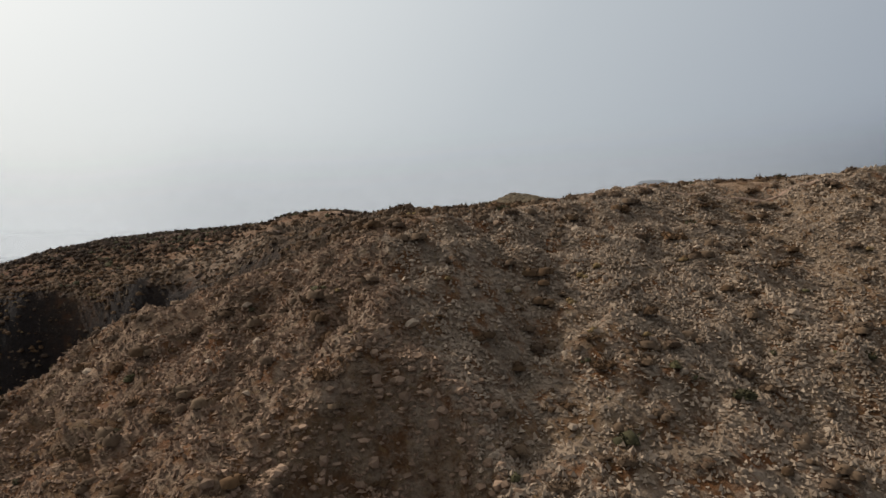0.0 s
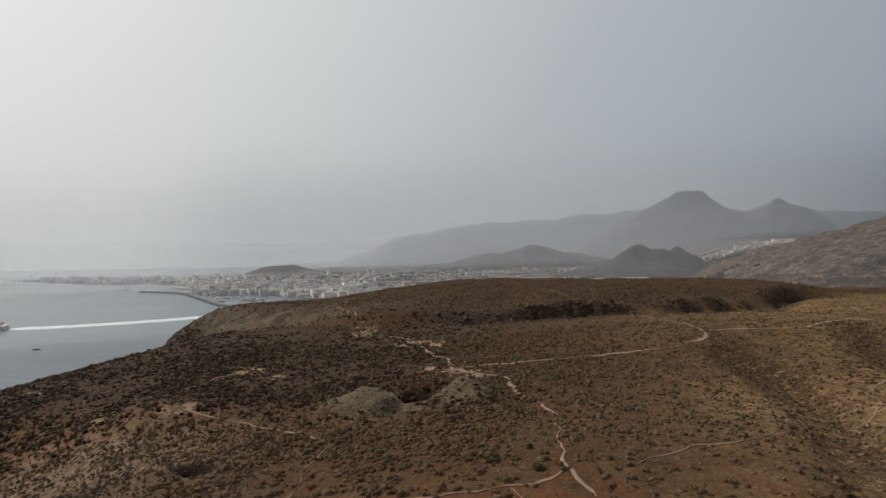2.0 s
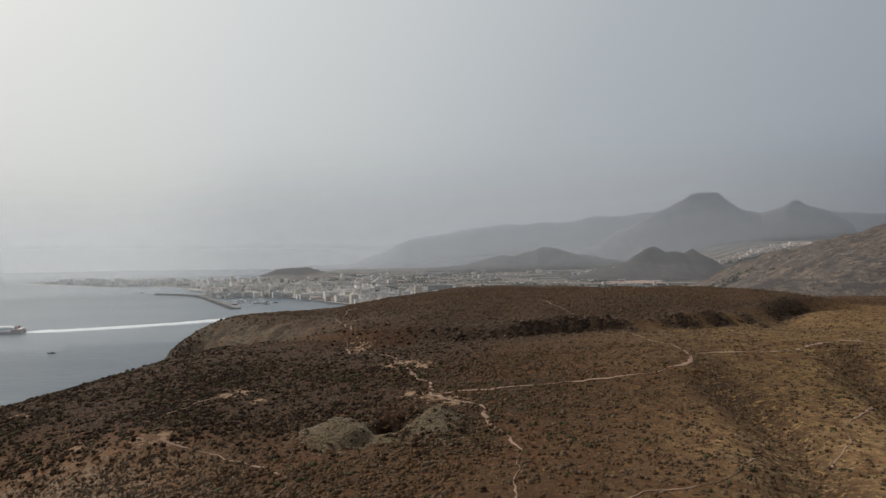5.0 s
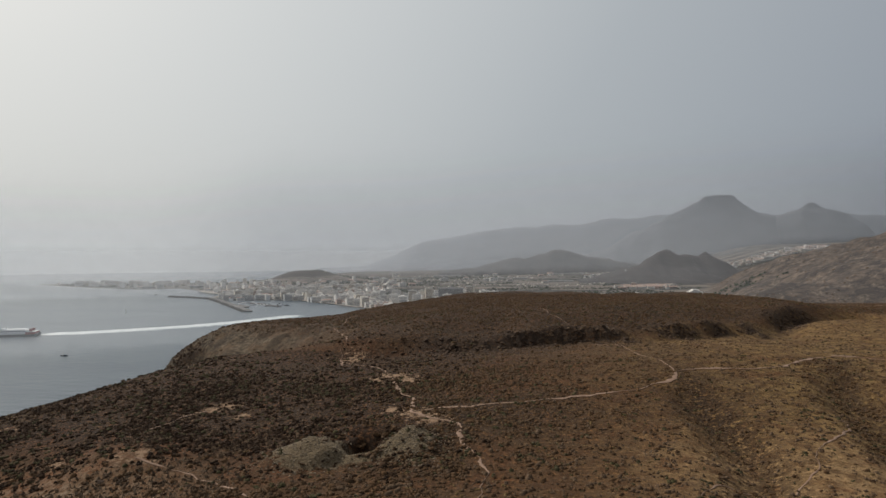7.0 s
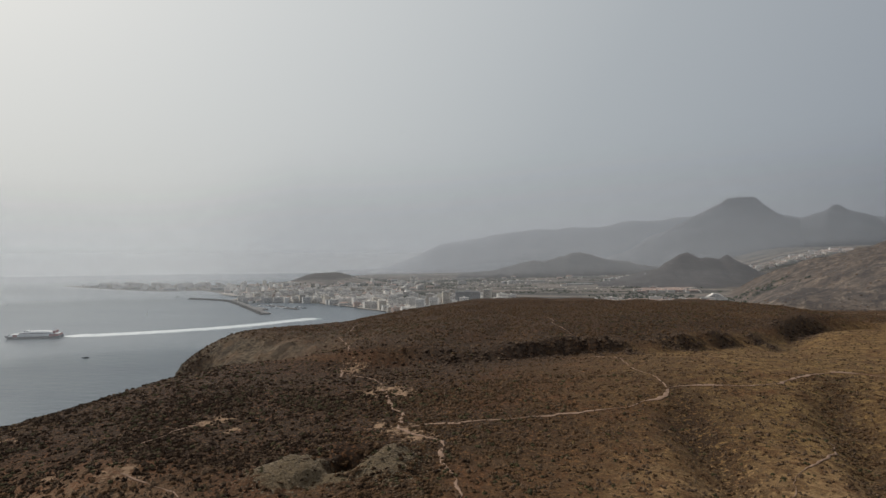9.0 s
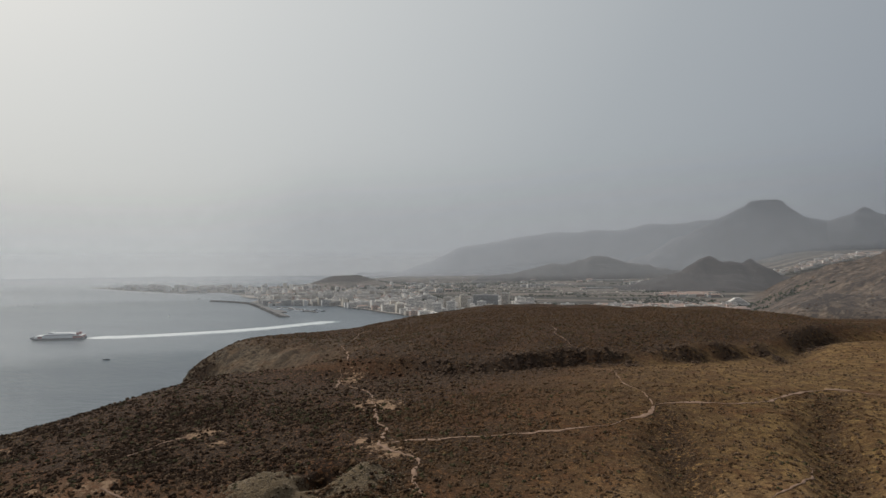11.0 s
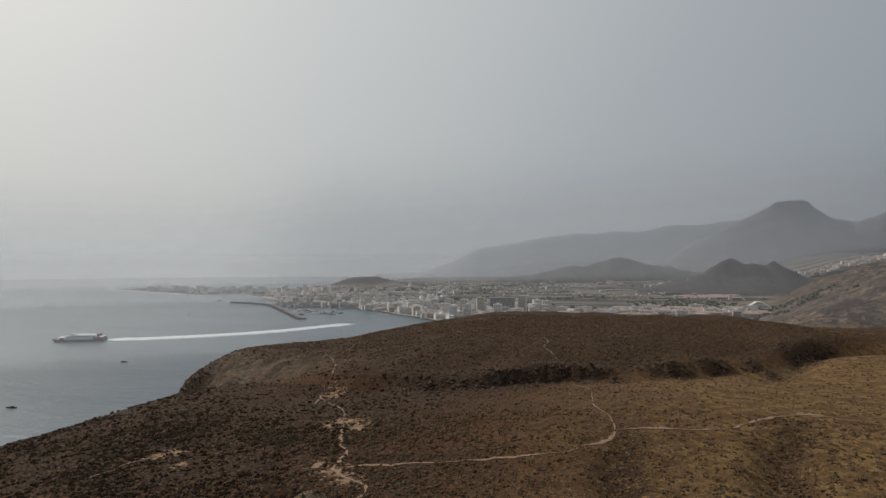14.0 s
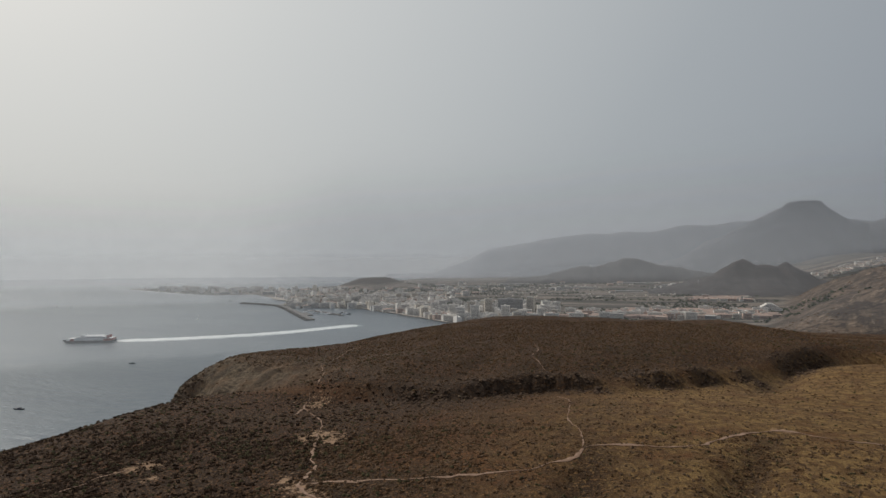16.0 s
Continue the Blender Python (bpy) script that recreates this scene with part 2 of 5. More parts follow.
def country(x, y):
    """The low land beyond the headland: town plain, slopes and the mountain foot."""
    ring = TOWN_COAST + [(6000, 5200), (6000, -3000), (-60, -3000)]
    d, _ = to_line(x, y, TOWN_COAST)
    d = np.where(inside(x, y, ring), d, -d)
    plain = np.clip(d * 0.05, -9, 4) + 0.014 * np.maximum(0, d - 80) + 0.000004 * np.maximum(0, d - 200) ** 2
    plain = plain + 5 * fbm(x, y, 420, 3, 41) * ramp(d, 100, 700)
    plain = plain + 112 * ramp(x, 800, 1480) * ramp(y, 2550, 2980)
    plain = plain + 47 * np.minimum(1, 1.25 * bump2(x, y, -872, 2840, 138, 110, 10)) + 12 * bump2(x, y, -680, 2800, 110, 90)
    rise = x - hill_foot(y) - 45 * fbm(x, y, 260, 3, 51)
    hill = np.interp(rise, [-130, -60, 0, 60, 130, 260, 380, 800, 1500, 4000], [0, 12, 32, 66, 98, 138, 172, 285, 400, 520])
    hill = hill + 20 * fbm(x + 0.4 * y, y, 110, 5, 53) * ramp(rise, 0, 120) - 34 * np.abs(fbm(x + 0.5 * y, 0.3 * y, 85, 4, 54)) * ramp(rise, 20, 140)
    hill = hill * ramp(y, 700, 1150) * ramp(y, 3600, 2100)
    return np.maximum(plain, np.where((d > 0) & (rise > -130), hill, -9)), d


def height(x, y):
    x, y = np.asarray(x, float), np.asarray(y, float)
    head = headland(x, y)
    land, d = country(x, y)
    land = np.where(y > 300, land, -9)
    near = np.maximum(head, -9) * ramp(y, 1100, 640) - 9 * ramp(y, 640, 1100)
    keep = ramp(y, -900, -300)
    return np.maximum(np.where(keep > 0, near * keep - 9 * (1 - keep), -9), land)


# ---- materials ----
def material(name):
    m = bpy.data.materials.new(name)
    m.use_nodes = True
    nt = m.node_tree
    return m, nt, nt.nodes["Principled BSDF"]


def node(nt, kind, **inputs):
    n = nt.nodes.new(kind)
    for k, v in inputs.items():
        n.inputs[k.replace("_", " ")].default_value = v
    return n


def noise_tex(nt, scale, detail=6.0, rough=0.6, where=None):
    n = node(nt, "ShaderNodeTexNoise", Scale=scale, Detail=detail, Roughness=rough)
    nt.links.new(where if where else place_of(nt), n.inputs["Vector"])
    return n.outputs["Fac"]


def place_of(nt):
    for n in nt.nodes:
        if n.bl_idname == "ShaderNodeNewGeometry":
            return n.outputs["Position"]
    return nt.nodes.new("ShaderNodeNewGeometry").outputs["Position"]


def band(nt, value, lo, hi):
    n = nt.nodes.new("ShaderNodeMapRange")
    n.interpolation_type = "SMOOTHSTEP"
    n.inputs["From Min"].default_value, n.inputs["From Max"].default_value = lo, hi
    nt.links.new(value, n.inputs["Value"])
    return n.outputs["Result"]


def mixed(nt, fac, a, b, mode="MIX"):
    n = nt.nodes.new("ShaderNodeMix")
    n.data_type, n.blend_type = "RGBA", mode
    for slot, v in ((0, fac), (6, a), (7, b)):
        if isinstance(v, bpy.types.NodeSocket):
            nt.links.new(v, n.inputs[slot])
        else:
            n.inputs[slot].default_value = v if slot == 0 else (*v, 1)
    return n.outputs[2]


def times(nt, a, b):
    n = nt.nodes.new("ShaderNodeMath")
    n.operation = "MULTIPLY"
    for slot, v in ((0, a), (1, b)):
        if isinstance(v, bpy.types.NodeSocket):
            nt.links.new(v, n.inputs[slot])
        else:
            n.inputs[slot].default_value = v
    return n.outputs[0]


def attribute(nt, name):
    n = nt.nodes.new("ShaderNodeAttribute")
    n.attribute_name = name
    return n.outputs["Fac"]


def bumped(nt, bsdf, value, strength, distance):
    n = nt.nodes.new("ShaderNodeBump")
    n.inputs["Strength"].default_value, n.inputs["Distance"].default_value = strength, distance
    nt.links.new(value, n.inputs["Height"])
    nt.links.new(n.outputs["Normal"], bsdf.inputs["Normal"])


def simple(name, a, b, scale, rough=0.85, bump=0.0, metal=0.0, vary=0.0):
    """Two tones of one surface in a two-scale noise, with optional change from object to object."""
    m, nt, bsdf = material(name)
    f = noise_tex(nt, scale, 5)
    g = noise_tex(nt, scale * 7.3, 4)
    c = mixed(nt, band(nt, f, 0.35, 0.65), a, b)
    c = mixed(nt, times(nt, band(nt, g, 0.45, 0.75), 0.5), c, tuple(v * 0.55 for v in a))
    if vary:
        info = nt.nodes.new("ShaderNodeObjectInfo")
        hsv = node(nt, "ShaderNodeHueSaturation")
        nt.links.new(c, hsv.inputs["Color"])
        v = nt.nodes.new("ShaderNodeMapRange")
        v.inputs["To Min"].default_value, v.inputs["To Max"].default_value = 1 - vary, 1 + vary
        nt.links.new(info.outputs["Random"], v.inputs["Value"])
        nt.links.new(v.outputs[0], hsv.inputs["Value"])
        c = hsv.outputs[0]
    nt.links.new(c, bsdf.inputs["Base Color"])
    bsdf.inputs["Roughness"].default_value = rough
    bsdf.inputs["Metallic"].default_value = metal
    if bump:
        bumped(nt, bsdf, g, 0.6, bump)
    return m


def ground_material():
    m, nt, bsdf = material("dry_volcanic_ground")
    big, mid, small, grain = noise_tex(nt, 0.018, 5), noise_tex(nt, 0.11, 6), noise_tex(nt, 0.8, 7, 0.65), noise_tex(nt, 3.8, 5, 0.7)
    c = mixed(nt, band(nt, big, 0.35, 0.65), (0.137, 0.061, 0.024), (0.119, 0.064, 0.028))
    c = mixed(nt, times(nt, band(nt, mid, 0.48, 0.64), 0.75), c, (0.163, 0.065, 0.023))
    c = mixed(nt, times(nt, band(nt, noise_tex(nt, 0.07, 6, 0.7), 0.50, 0.62), 0.6), c, (0.170, 0.057, 0.018))
    mottle = noise_tex(nt, 0.32, 7, 0.68)
    straw = mixed(nt, band(nt, mottle, 0.43, 0.56), (0.140, 0.076, 0.028), (0.282, 0.174, 0.066))
    dry = times(nt, attribute(nt, "dry"), band(nt, mid, 0.26, 0.54))
    c = mixed(nt, dry, c, straw)
    c = mixed(nt, times(nt, attribute(nt, "sandy"), band(nt, mottle, 0.32, 0.62)), c, (0.410, 0.258, 0.125))
    scree = times(nt, attribute(nt, "scree"), band(nt, small, 0.36, 0.60))
    c = mixed(nt, scree, c, mixed(nt, band(nt, mid, 0.42, 0.58), (0.255, 0.182, 0.122), (0.340, 0.250, 0.175)))
    tufts = noise_tex(nt, 1.5, 5, 0.68)
    c = mixed(nt, times(nt, band(nt, tufts, 0.50, 0.62), 0.40), c, (0.061, 0.037, 0.018))
    fleck = noise_tex(nt, 2.4, 4, 0.66)
    c = mixed(nt, times(nt, band(nt, fleck, 0.55, 0.66), 0.5), c, (0.244, 0.159, 0.073))
    brush = noise_tex(nt, 1.25, 6, 0.70)
    blotch = noise_tex(nt, 0.24, 4, 0.6)
    c = mixed(nt, times(nt, band(nt, blotch, 0.52, 0.66), 0.30), c, (0.053, 0.031, 0.015))
    c = mixed(nt, times(nt, band(nt, blotch, 0.48, 0.36), 0.35), c, (0.171, 0.109, 0.059))
    c = mixed(nt, times(nt, attribute(nt, "cover"), times(nt, band(nt, brush, 0.40, 0.48), 0.94)), c, (0.023, 0.0125, 0.0065))
    # dark rock of the crags; also shade painted into pits and bluff tip
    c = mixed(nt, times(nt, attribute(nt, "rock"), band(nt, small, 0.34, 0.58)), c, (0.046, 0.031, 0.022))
    # shade of the gully wall painted on as near-black
    c = mixed(nt, times(nt, attribute(nt, "wall_shade"), band(nt, small, 0.72, 0.55)), c, (0.016, 0.012, 0.011))
    c = mixed(nt, times(nt, band(nt, grain, 0.48, 0.68), 0.50), c, (0.045, 0.027, 0.015))
    c = mixed(nt, times(nt, band(nt, small, 0.60, 0.75), 0.45), c, (0.196, 0.136, 0.081))
    cliff = mixed(nt, band(nt, noise_tex(nt, 0.5, 7, 0.7), 0.42, 0.58), (0.150, 0.115, 0.076), (0.040, 0.031, 0.022))
    cliff = mixed(nt, times(nt, band(nt, mid, 0.46, 0.60), 0.6), cliff, (0.122, 0.076, 0.042))
    runnel = nt.nodes.new("ShaderNodeMapping")
    runnel.inputs["Scale"].default_value = (1.0, 0.14, 0.3)
    nt.links.new(place_of(nt), runnel.inputs["Vector"])
    cliff = mixed(nt, times(nt, band(nt, noise_tex(nt, 0.20, 7, 0.72, runnel.outputs[0]), 0.48, 0.58), 0.8), cliff, (0.046, 0.034, 0.023))
    c = mixed(nt, times(nt, attribute(nt, "grey"), 0.9), c, cliff)
    ragged = noise_tex(nt, 0.5, 8, 0.80)
    bare = node(nt, "ShaderNodeMath")
    bare.operation = "SUBTRACT"
    nt.links.new(attribute(nt, "bare"), bare.inputs[0])
    nt.links.new(band(nt, ragged, 0.32, 0.68), bare.inputs[1])
    c = mixed(nt, band(nt, bare.outputs[0], -0.10, 0.16), c, (0.290, 0.188, 0.116))
    heap = node(nt, "ShaderNodeMath")
    heap.operation = "SUBTRACT"
    nt.links.new(attribute(nt, "spoil"), heap.inputs[0])
    nt.links.new(band(nt, ragged, 0.25, 0.75), heap.inputs[1])
    c = mixed(nt, band(nt, heap.outputs[0], -0.10, 0.15), c, mixed(nt, band(nt, grain, 0.4, 0.62), (0.182, 0.134, 0.080), (0.098, 0.070, 0.042)))
    strip = nt.nodes.new("ShaderNodeMapping")
    strip.inputs["Scale"].default_value = (0.4, 1.7, 1.0)
    strip.inputs["Rotation"].default_value = (0, 0, 0.12)
    nt.links.new(place_of(nt), strip.inputs["Vector"])
    field = noise_tex(nt, 0.008, 7, 0.7, strip.outputs[0])
    c = mixed(nt, attribute(nt, "plain"), c, mixed(nt, band(nt, field, 0.44, 0.58), (0.044, 0.042, 0.036), (0.175, 0.145, 0.120)))
    slope = mixed(nt, band(nt, noise_tex(nt, 0.016, 8, 0.72), 0.42, 0.58), (0.048, 0.036, 0.029), (0.115, 0.083, 0.061))
    slope = mixed(nt, times(nt, band(nt, noise_tex(nt, 0.045, 7, 0.75), 0.50, 0.64), 0.55), slope, (0.265, 0.201, 0.146))
    slope = mixed(nt, times(nt, band(nt, noise_tex(nt, 0.12, 5, 0.7), 0.50, 0.60), 0.75), slope, (0.028, 0.022, 0.019))
    c = mixed(nt, attribute(nt, "hill"), c, slope)
    c = mixed(nt, attribute(nt, "shore"), c, mixed(nt, band(nt, noise_tex(nt, 0.05, 4), 0.4, 0.6), (0.050, 0.046, 0.042), (0.105, 0.097, 0.088)))
    c = mixed(nt, attribute(nt, "knoll"), c, mixed(nt, band(nt, field, 0.42, 0.60), (0.034, 0.027, 0.024), (0.052, 0.042, 0.035)))
    nt.links.new(c, bsdf.inputs["Base Color"])
    bsdf.inputs["Roughness"].default_value = 0.95
    bsdf.inputs["Specular IOR Level"].default_value = 0.15
    fine = nt.nodes.new("ShaderNodeBump")
    fine.inputs["Strength"].default_value, fine.inputs["Distance"].default_value = 0.8, 0.16
    nt.links.new(grain, fine.inputs["Height"])
    rough = nt.nodes.new("ShaderNodeBump")
    rough.inputs["Strength"].default_value, rough.inputs["Distance"].default_value = 0.9, 0.7
    nt.links.new(small, rough.inputs["Height"])
    nt.links.new(rough.outputs["Normal"], fine.inputs["Normal"])
    nt.links.new(fine.outputs["Normal"], bsdf.inputs["Normal"])
    return m


def water_material():
    m, nt, bsdf = material("sea_water")
    bsdf.inputs["Base Color"].default_value = (0.030, 0.060, 0.075, 1)
    bsdf.inputs["Roughness"].default_value = 0.28
    bsdf.inputs["IOR"].default_value = 1.33
    st = nt.nodes.new("ShaderNodeMapping")
    st.inputs["Scale"].default_value = (0.35, 1.0, 1.0)
    st.inputs["Rotation"].default_value = (0, 0, 0.5)
    nt.links.new(place_of(nt), st.inputs["Vector"])
    w = noise_tex(nt, 0.10, 6, 0.62, st.outputs[0])
    v = noise_tex(nt, 0.006, 4, 0.6, st.outputs[0])
    add = mixed(nt, 0.25, w, v)
    bumped(nt, bsdf, add, 0.75, 1.8)
    c = mixed(nt, band(nt, v, 0.4, 0.65), (0.046, 0.073, 0.098), (0.074, 0.102, 0.125))
    nt.links.new(c, bsdf.inputs["Base Color"])
    return m


def haze_material(name, tint, seaward):
    """Dusty air as haze painted on clear sheets, lit through by sun and sky; how dense it is comes from the sheet's own
    'thick' attribute.
    """
    m, nt, bsdf = material(name)
    nt.nodes.remove(bsdf)
    clear, lit, mx = nt.nodes.new("ShaderNodeBsdfTransparent"), nt.nodes.new("ShaderNodeBsdfTranslucent"), nt.nodes.new("ShaderNodeMixShader")
    # the paler seaward tint paints in brighter haze towards the sun
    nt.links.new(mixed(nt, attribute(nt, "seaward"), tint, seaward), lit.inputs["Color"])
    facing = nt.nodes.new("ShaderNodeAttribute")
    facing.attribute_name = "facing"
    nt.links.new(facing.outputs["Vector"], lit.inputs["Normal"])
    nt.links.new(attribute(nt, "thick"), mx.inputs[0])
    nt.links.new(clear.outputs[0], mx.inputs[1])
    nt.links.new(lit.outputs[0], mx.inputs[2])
    nt.links.new(mx.outputs[0], nt.nodes["Material Output"].inputs["Surface"])
    return m


def leaf_material(name, a, b, dark, speckle=0.35):
    """Two tones from piece to piece, by the mesh's own 'tone', with a slight change from twig to twig."""
    m, nt, bsdf = material(name)
    isl = nt.nodes.new("ShaderNodeNewGeometry")
    c = mixed(nt, attribute(nt, "tone"), a, b)
    c = mixed(nt, times(nt, isl.outputs["Random Per Island"], speckle), c, dark)
    c = mixed(nt, times(nt, band(nt, noise_tex(nt, 0.35, 3), 0.45, 0.7), 0.45), c, dark)
    nt.links.new(c, bsdf.inputs["Base Color"])
    bsdf.inputs["Roughness"].default_value = 0.9
    bsdf.inputs["Specular IOR Level"].default_value = 0.1
    return m


GROUND = ground_material()
WATER = water_material()
# haze colours set by hand: bluer far off, paler on the sunward side
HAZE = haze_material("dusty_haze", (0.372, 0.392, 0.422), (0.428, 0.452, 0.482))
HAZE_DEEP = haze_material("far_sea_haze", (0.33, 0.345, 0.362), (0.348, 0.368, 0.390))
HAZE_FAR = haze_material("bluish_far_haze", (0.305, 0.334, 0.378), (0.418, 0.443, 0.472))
SCRUB = leaf_material("dry_scrub_twigs", (0.140, 0.078, 0.038), (0.078, 0.046, 0.024), (0.042, 0.026, 0.015))
DARK_SCRUB = leaf_material("dark_scrub_twigs", (0.050, 0.027, 0.013), (0.024, 0.013, 0.007), (0.014, 0.008, 0.005))
PALE_SCRUB = leaf_material("pale_brown_scrub", (0.160, 0.104, 0.062), (0.106, 0.068, 0.042), (0.066, 0.042, 0.027))
GREEN = leaf_material("grey_green_scrub", (0.088, 0.074, 0.034), (0.060, 0.052, 0.026), (0.042, 0.036, 0.020))
STRAW = leaf_material("dry_grass_tufts", (0.218, 0.147, 0.065), (0.151, 0.097, 0.045), (0.101, 0.064, 0.030))
STONE = leaf_material("weathered_lava_stone", (0.210, 0.150, 0.097), (0.109, 0.074, 0.047), (0.063, 0.042, 0.029))
CLOD = leaf_material("orange_brown_clods", (0.400, 0.265, 0.175), (0.225, 0.145, 0.094), (0.085, 0.053, 0.035), 0.5)
SCREE = leaf_material("brown_scree_stone", (0.470, 0.352, 0.246), (0.295, 0.216, 0.150), (0.112, 0.080, 0.056), 0.5)
TRAIL = simple("trodden_pale_earth", (0.290, 0.186, 0.126), (0.200, 0.118, 0.074), 0.6, 0.95, 0.05)
ROCK = leaf_material("dark_basalt_rock", (0.125, 0.082, 0.054), (0.066, 0.043, 0.030), (0.032, 0.021, 0.015))
SPOIL = simple("grey_spoil_gravel", (0.215, 0.162, 0.104), (0.140, 0.105, 0.066), 0.4, 0.95, 0.08)
SAND = simple("grey_beach_sand", (0.30, 0.27, 0.23), (0.24, 0.215, 0.185), 0.03, 0.95)
FOAM = simple("white_wake_foam", (0.688, 0.714, 0.722), (0.533, 0.585, 0.602), 0.05, 0.6)
RUBBLE = simple("dark_breakwater_rock", (0.13, 0.12, 0.11), (0.09, 0.08, 0.075), 0.15, 0.9, 0.3)
QUAY = simple("dark_weathered_quay", (0.13, 0.125, 0.12), (0.10, 0.095, 0.09), 0.03, 0.9)
CONCRETE = simple("pale_quay_concrete", (0.28, 0.265, 0.245), (0.22, 0.21, 0.195), 0.02, 0.9)
WHITE = simple("white_render_wall", (0.840, 0.805, 0.755), (0.780, 0.745, 0.695), 0.03, 0.85, 0, 0, 0.14)
CREAM = simple("cream_render_wall", (0.636, 0.576, 0.490), (0.568, 0.507, 0.430), 0.03, 0.85, 0, 0, 0.18)
ROSE = simple("terracotta_render_wall", (0.540, 0.400, 0.330), (0.480, 0.350, 0.290), 0.03, 0.85, 0, 0, 0.18)
GREY = simple("grey_concrete_wall", (0.30, 0.30, 0.30), (0.24, 0.24, 0.25), 0.03, 0.85, 0, 0, 0.15)
TILE = simple("clay_tile_roof", (0.400, 0.290, 0.235), (0.330, 0.235, 0.190), 0.2, 0.9, 0, 0, 0.2)
FLAT = simple("pale_flat_roof", (0.660, 0.635, 0.600), (0.520, 0.490, 0.460), 0.08, 0.9, 0, 0, 0.2)
GLASS = simple("dark_window_glass", (0.05, 0.06, 0.07), (0.035, 0.045, 0.055), 0.3, 0.15)
# haze is put into these base colours: bluish mountains, the ridge palest
MOUNT = simple("far_mountain_hazed_rock", (0.125, 0.130, 0.145), (0.095, 0.100, 0.112), 0.006, 0.95)
RIDGE = simple("far_ridge_hazed_rock", (0.275, 0.286, 0.310), (0.240, 0.250, 0.272), 0.004, 0.95)
HILL = simple("far_hill_rock", (0.085, 0.078, 0.076), (0.055, 0.052, 0.052), 0.010, 0.95)
CONE = simple("dark_cinder_slope", (0.040, 0.033, 0.032), (0.028, 0.024, 0.024), 0.010, 0.95)
HULL_RED = simple("red_ship_paint", (0.28, 0.050, 0.045), (0.22, 0.04, 0.04), 0.1, 0.4)
HULL_WHITE = simple("white_ship_paint", (0.80, 0.80, 0.80), (0.74, 0.74, 0.75), 0.1, 0.35)
HULL_DARK = simple("dark_ship_paint", (0.05, 0.055, 0.07), (0.04, 0.045, 0.06), 0.1, 0.4)
SAIL, nt_, bsdf_ = material("white_sailcloth")
bsdf_.inputs["Base Color"].default_value, bsdf_.inputs["Roughness"].default_value = (0.85, 0.84, 0.82, 1), 0.8
lit_ = nt_.nodes.new("ShaderNodeBsdfTranslucent")
lit_.inputs["Color"].default_value = (0.85, 0.84, 0.82, 1)
half_ = nt_.nodes.new("ShaderNodeMixShader")
nt_.links.new(bsdf_.outputs[0], half_.inputs[1])
nt_.links.new(lit_.outputs[0], half_.inputs[2])
nt_.links.new(half_.outputs[0], nt_.nodes["Material Output"].inputs["Surface"])
PALM = leaf_material("town_trees", (0.060, 0.075, 0.040), (0.045, 0.055, 0.030), (0.030, 0.036, 0.022))


# ---- mesh helpers ----
def mesh_of(name, verts, faces, mats=(), index=None, smooth=False):
    """A mesh from arrays: verts (n, 3), faces (m, k) with k = 3 or 4."""
    verts, faces = np.asarray(verts, np.float32), np.asarray(faces, np.int32)
    me = bpy.data.meshes.new(name)
    k = faces.shape[1]
    me.vertices.add(len(verts))
    me.vertices.foreach_set("co", verts.ravel())
    me.loops.add(faces.size)
    me.loops.foreach_set("vertex_index", faces.ravel())
    me.polygons.add(len(faces))
    me.polygons.foreach_set("loop_start", np.arange(0, faces.size, k, dtype=np.int32))
    me.polygons.foreach_set("loop_total", np.full(len(faces), k, np.int32))
    me.polygons.foreach_set("use_smooth", np.full(len(faces), smooth, bool))
    for m in mats:
        me.materials.append(m)
    if index is not None:
        me.polygons.foreach_set("material_index", np.asarray(index, np.int32))
    me.update(calc_edges=True)
    me.validate()
    return me


def give(me, name, values):
    a = me.attributes.new(name, "FLOAT", "POINT")
    a.data.foreach_set("value", np.asarray(values, np.float32).ravel())


def grid(name, xs, ys, zf, mats, smooth=True):
    gx, gy = np.meshgrid(xs, ys)
    gz = zf(gx, gy)
    n, m = len(xs), len(ys)
    i = (np.arange(m - 1)[:, None] * n + np.arange(n - 1)[None]).ravel()
    return mesh_of(name, np.stack([gx.ravel(), gy.ravel(), gz.ravel()], 1), np.stack([i, i + 1, i + n + 1, i + n], 1), mats, None, smooth), gx, gy, gz


BOX_F = np.array([(0, 3, 2, 1), (4, 5, 6, 7), (0, 1, 5, 4), (1, 2, 6, 5), (2, 3, 7, 6), (3, 0, 4, 7)])


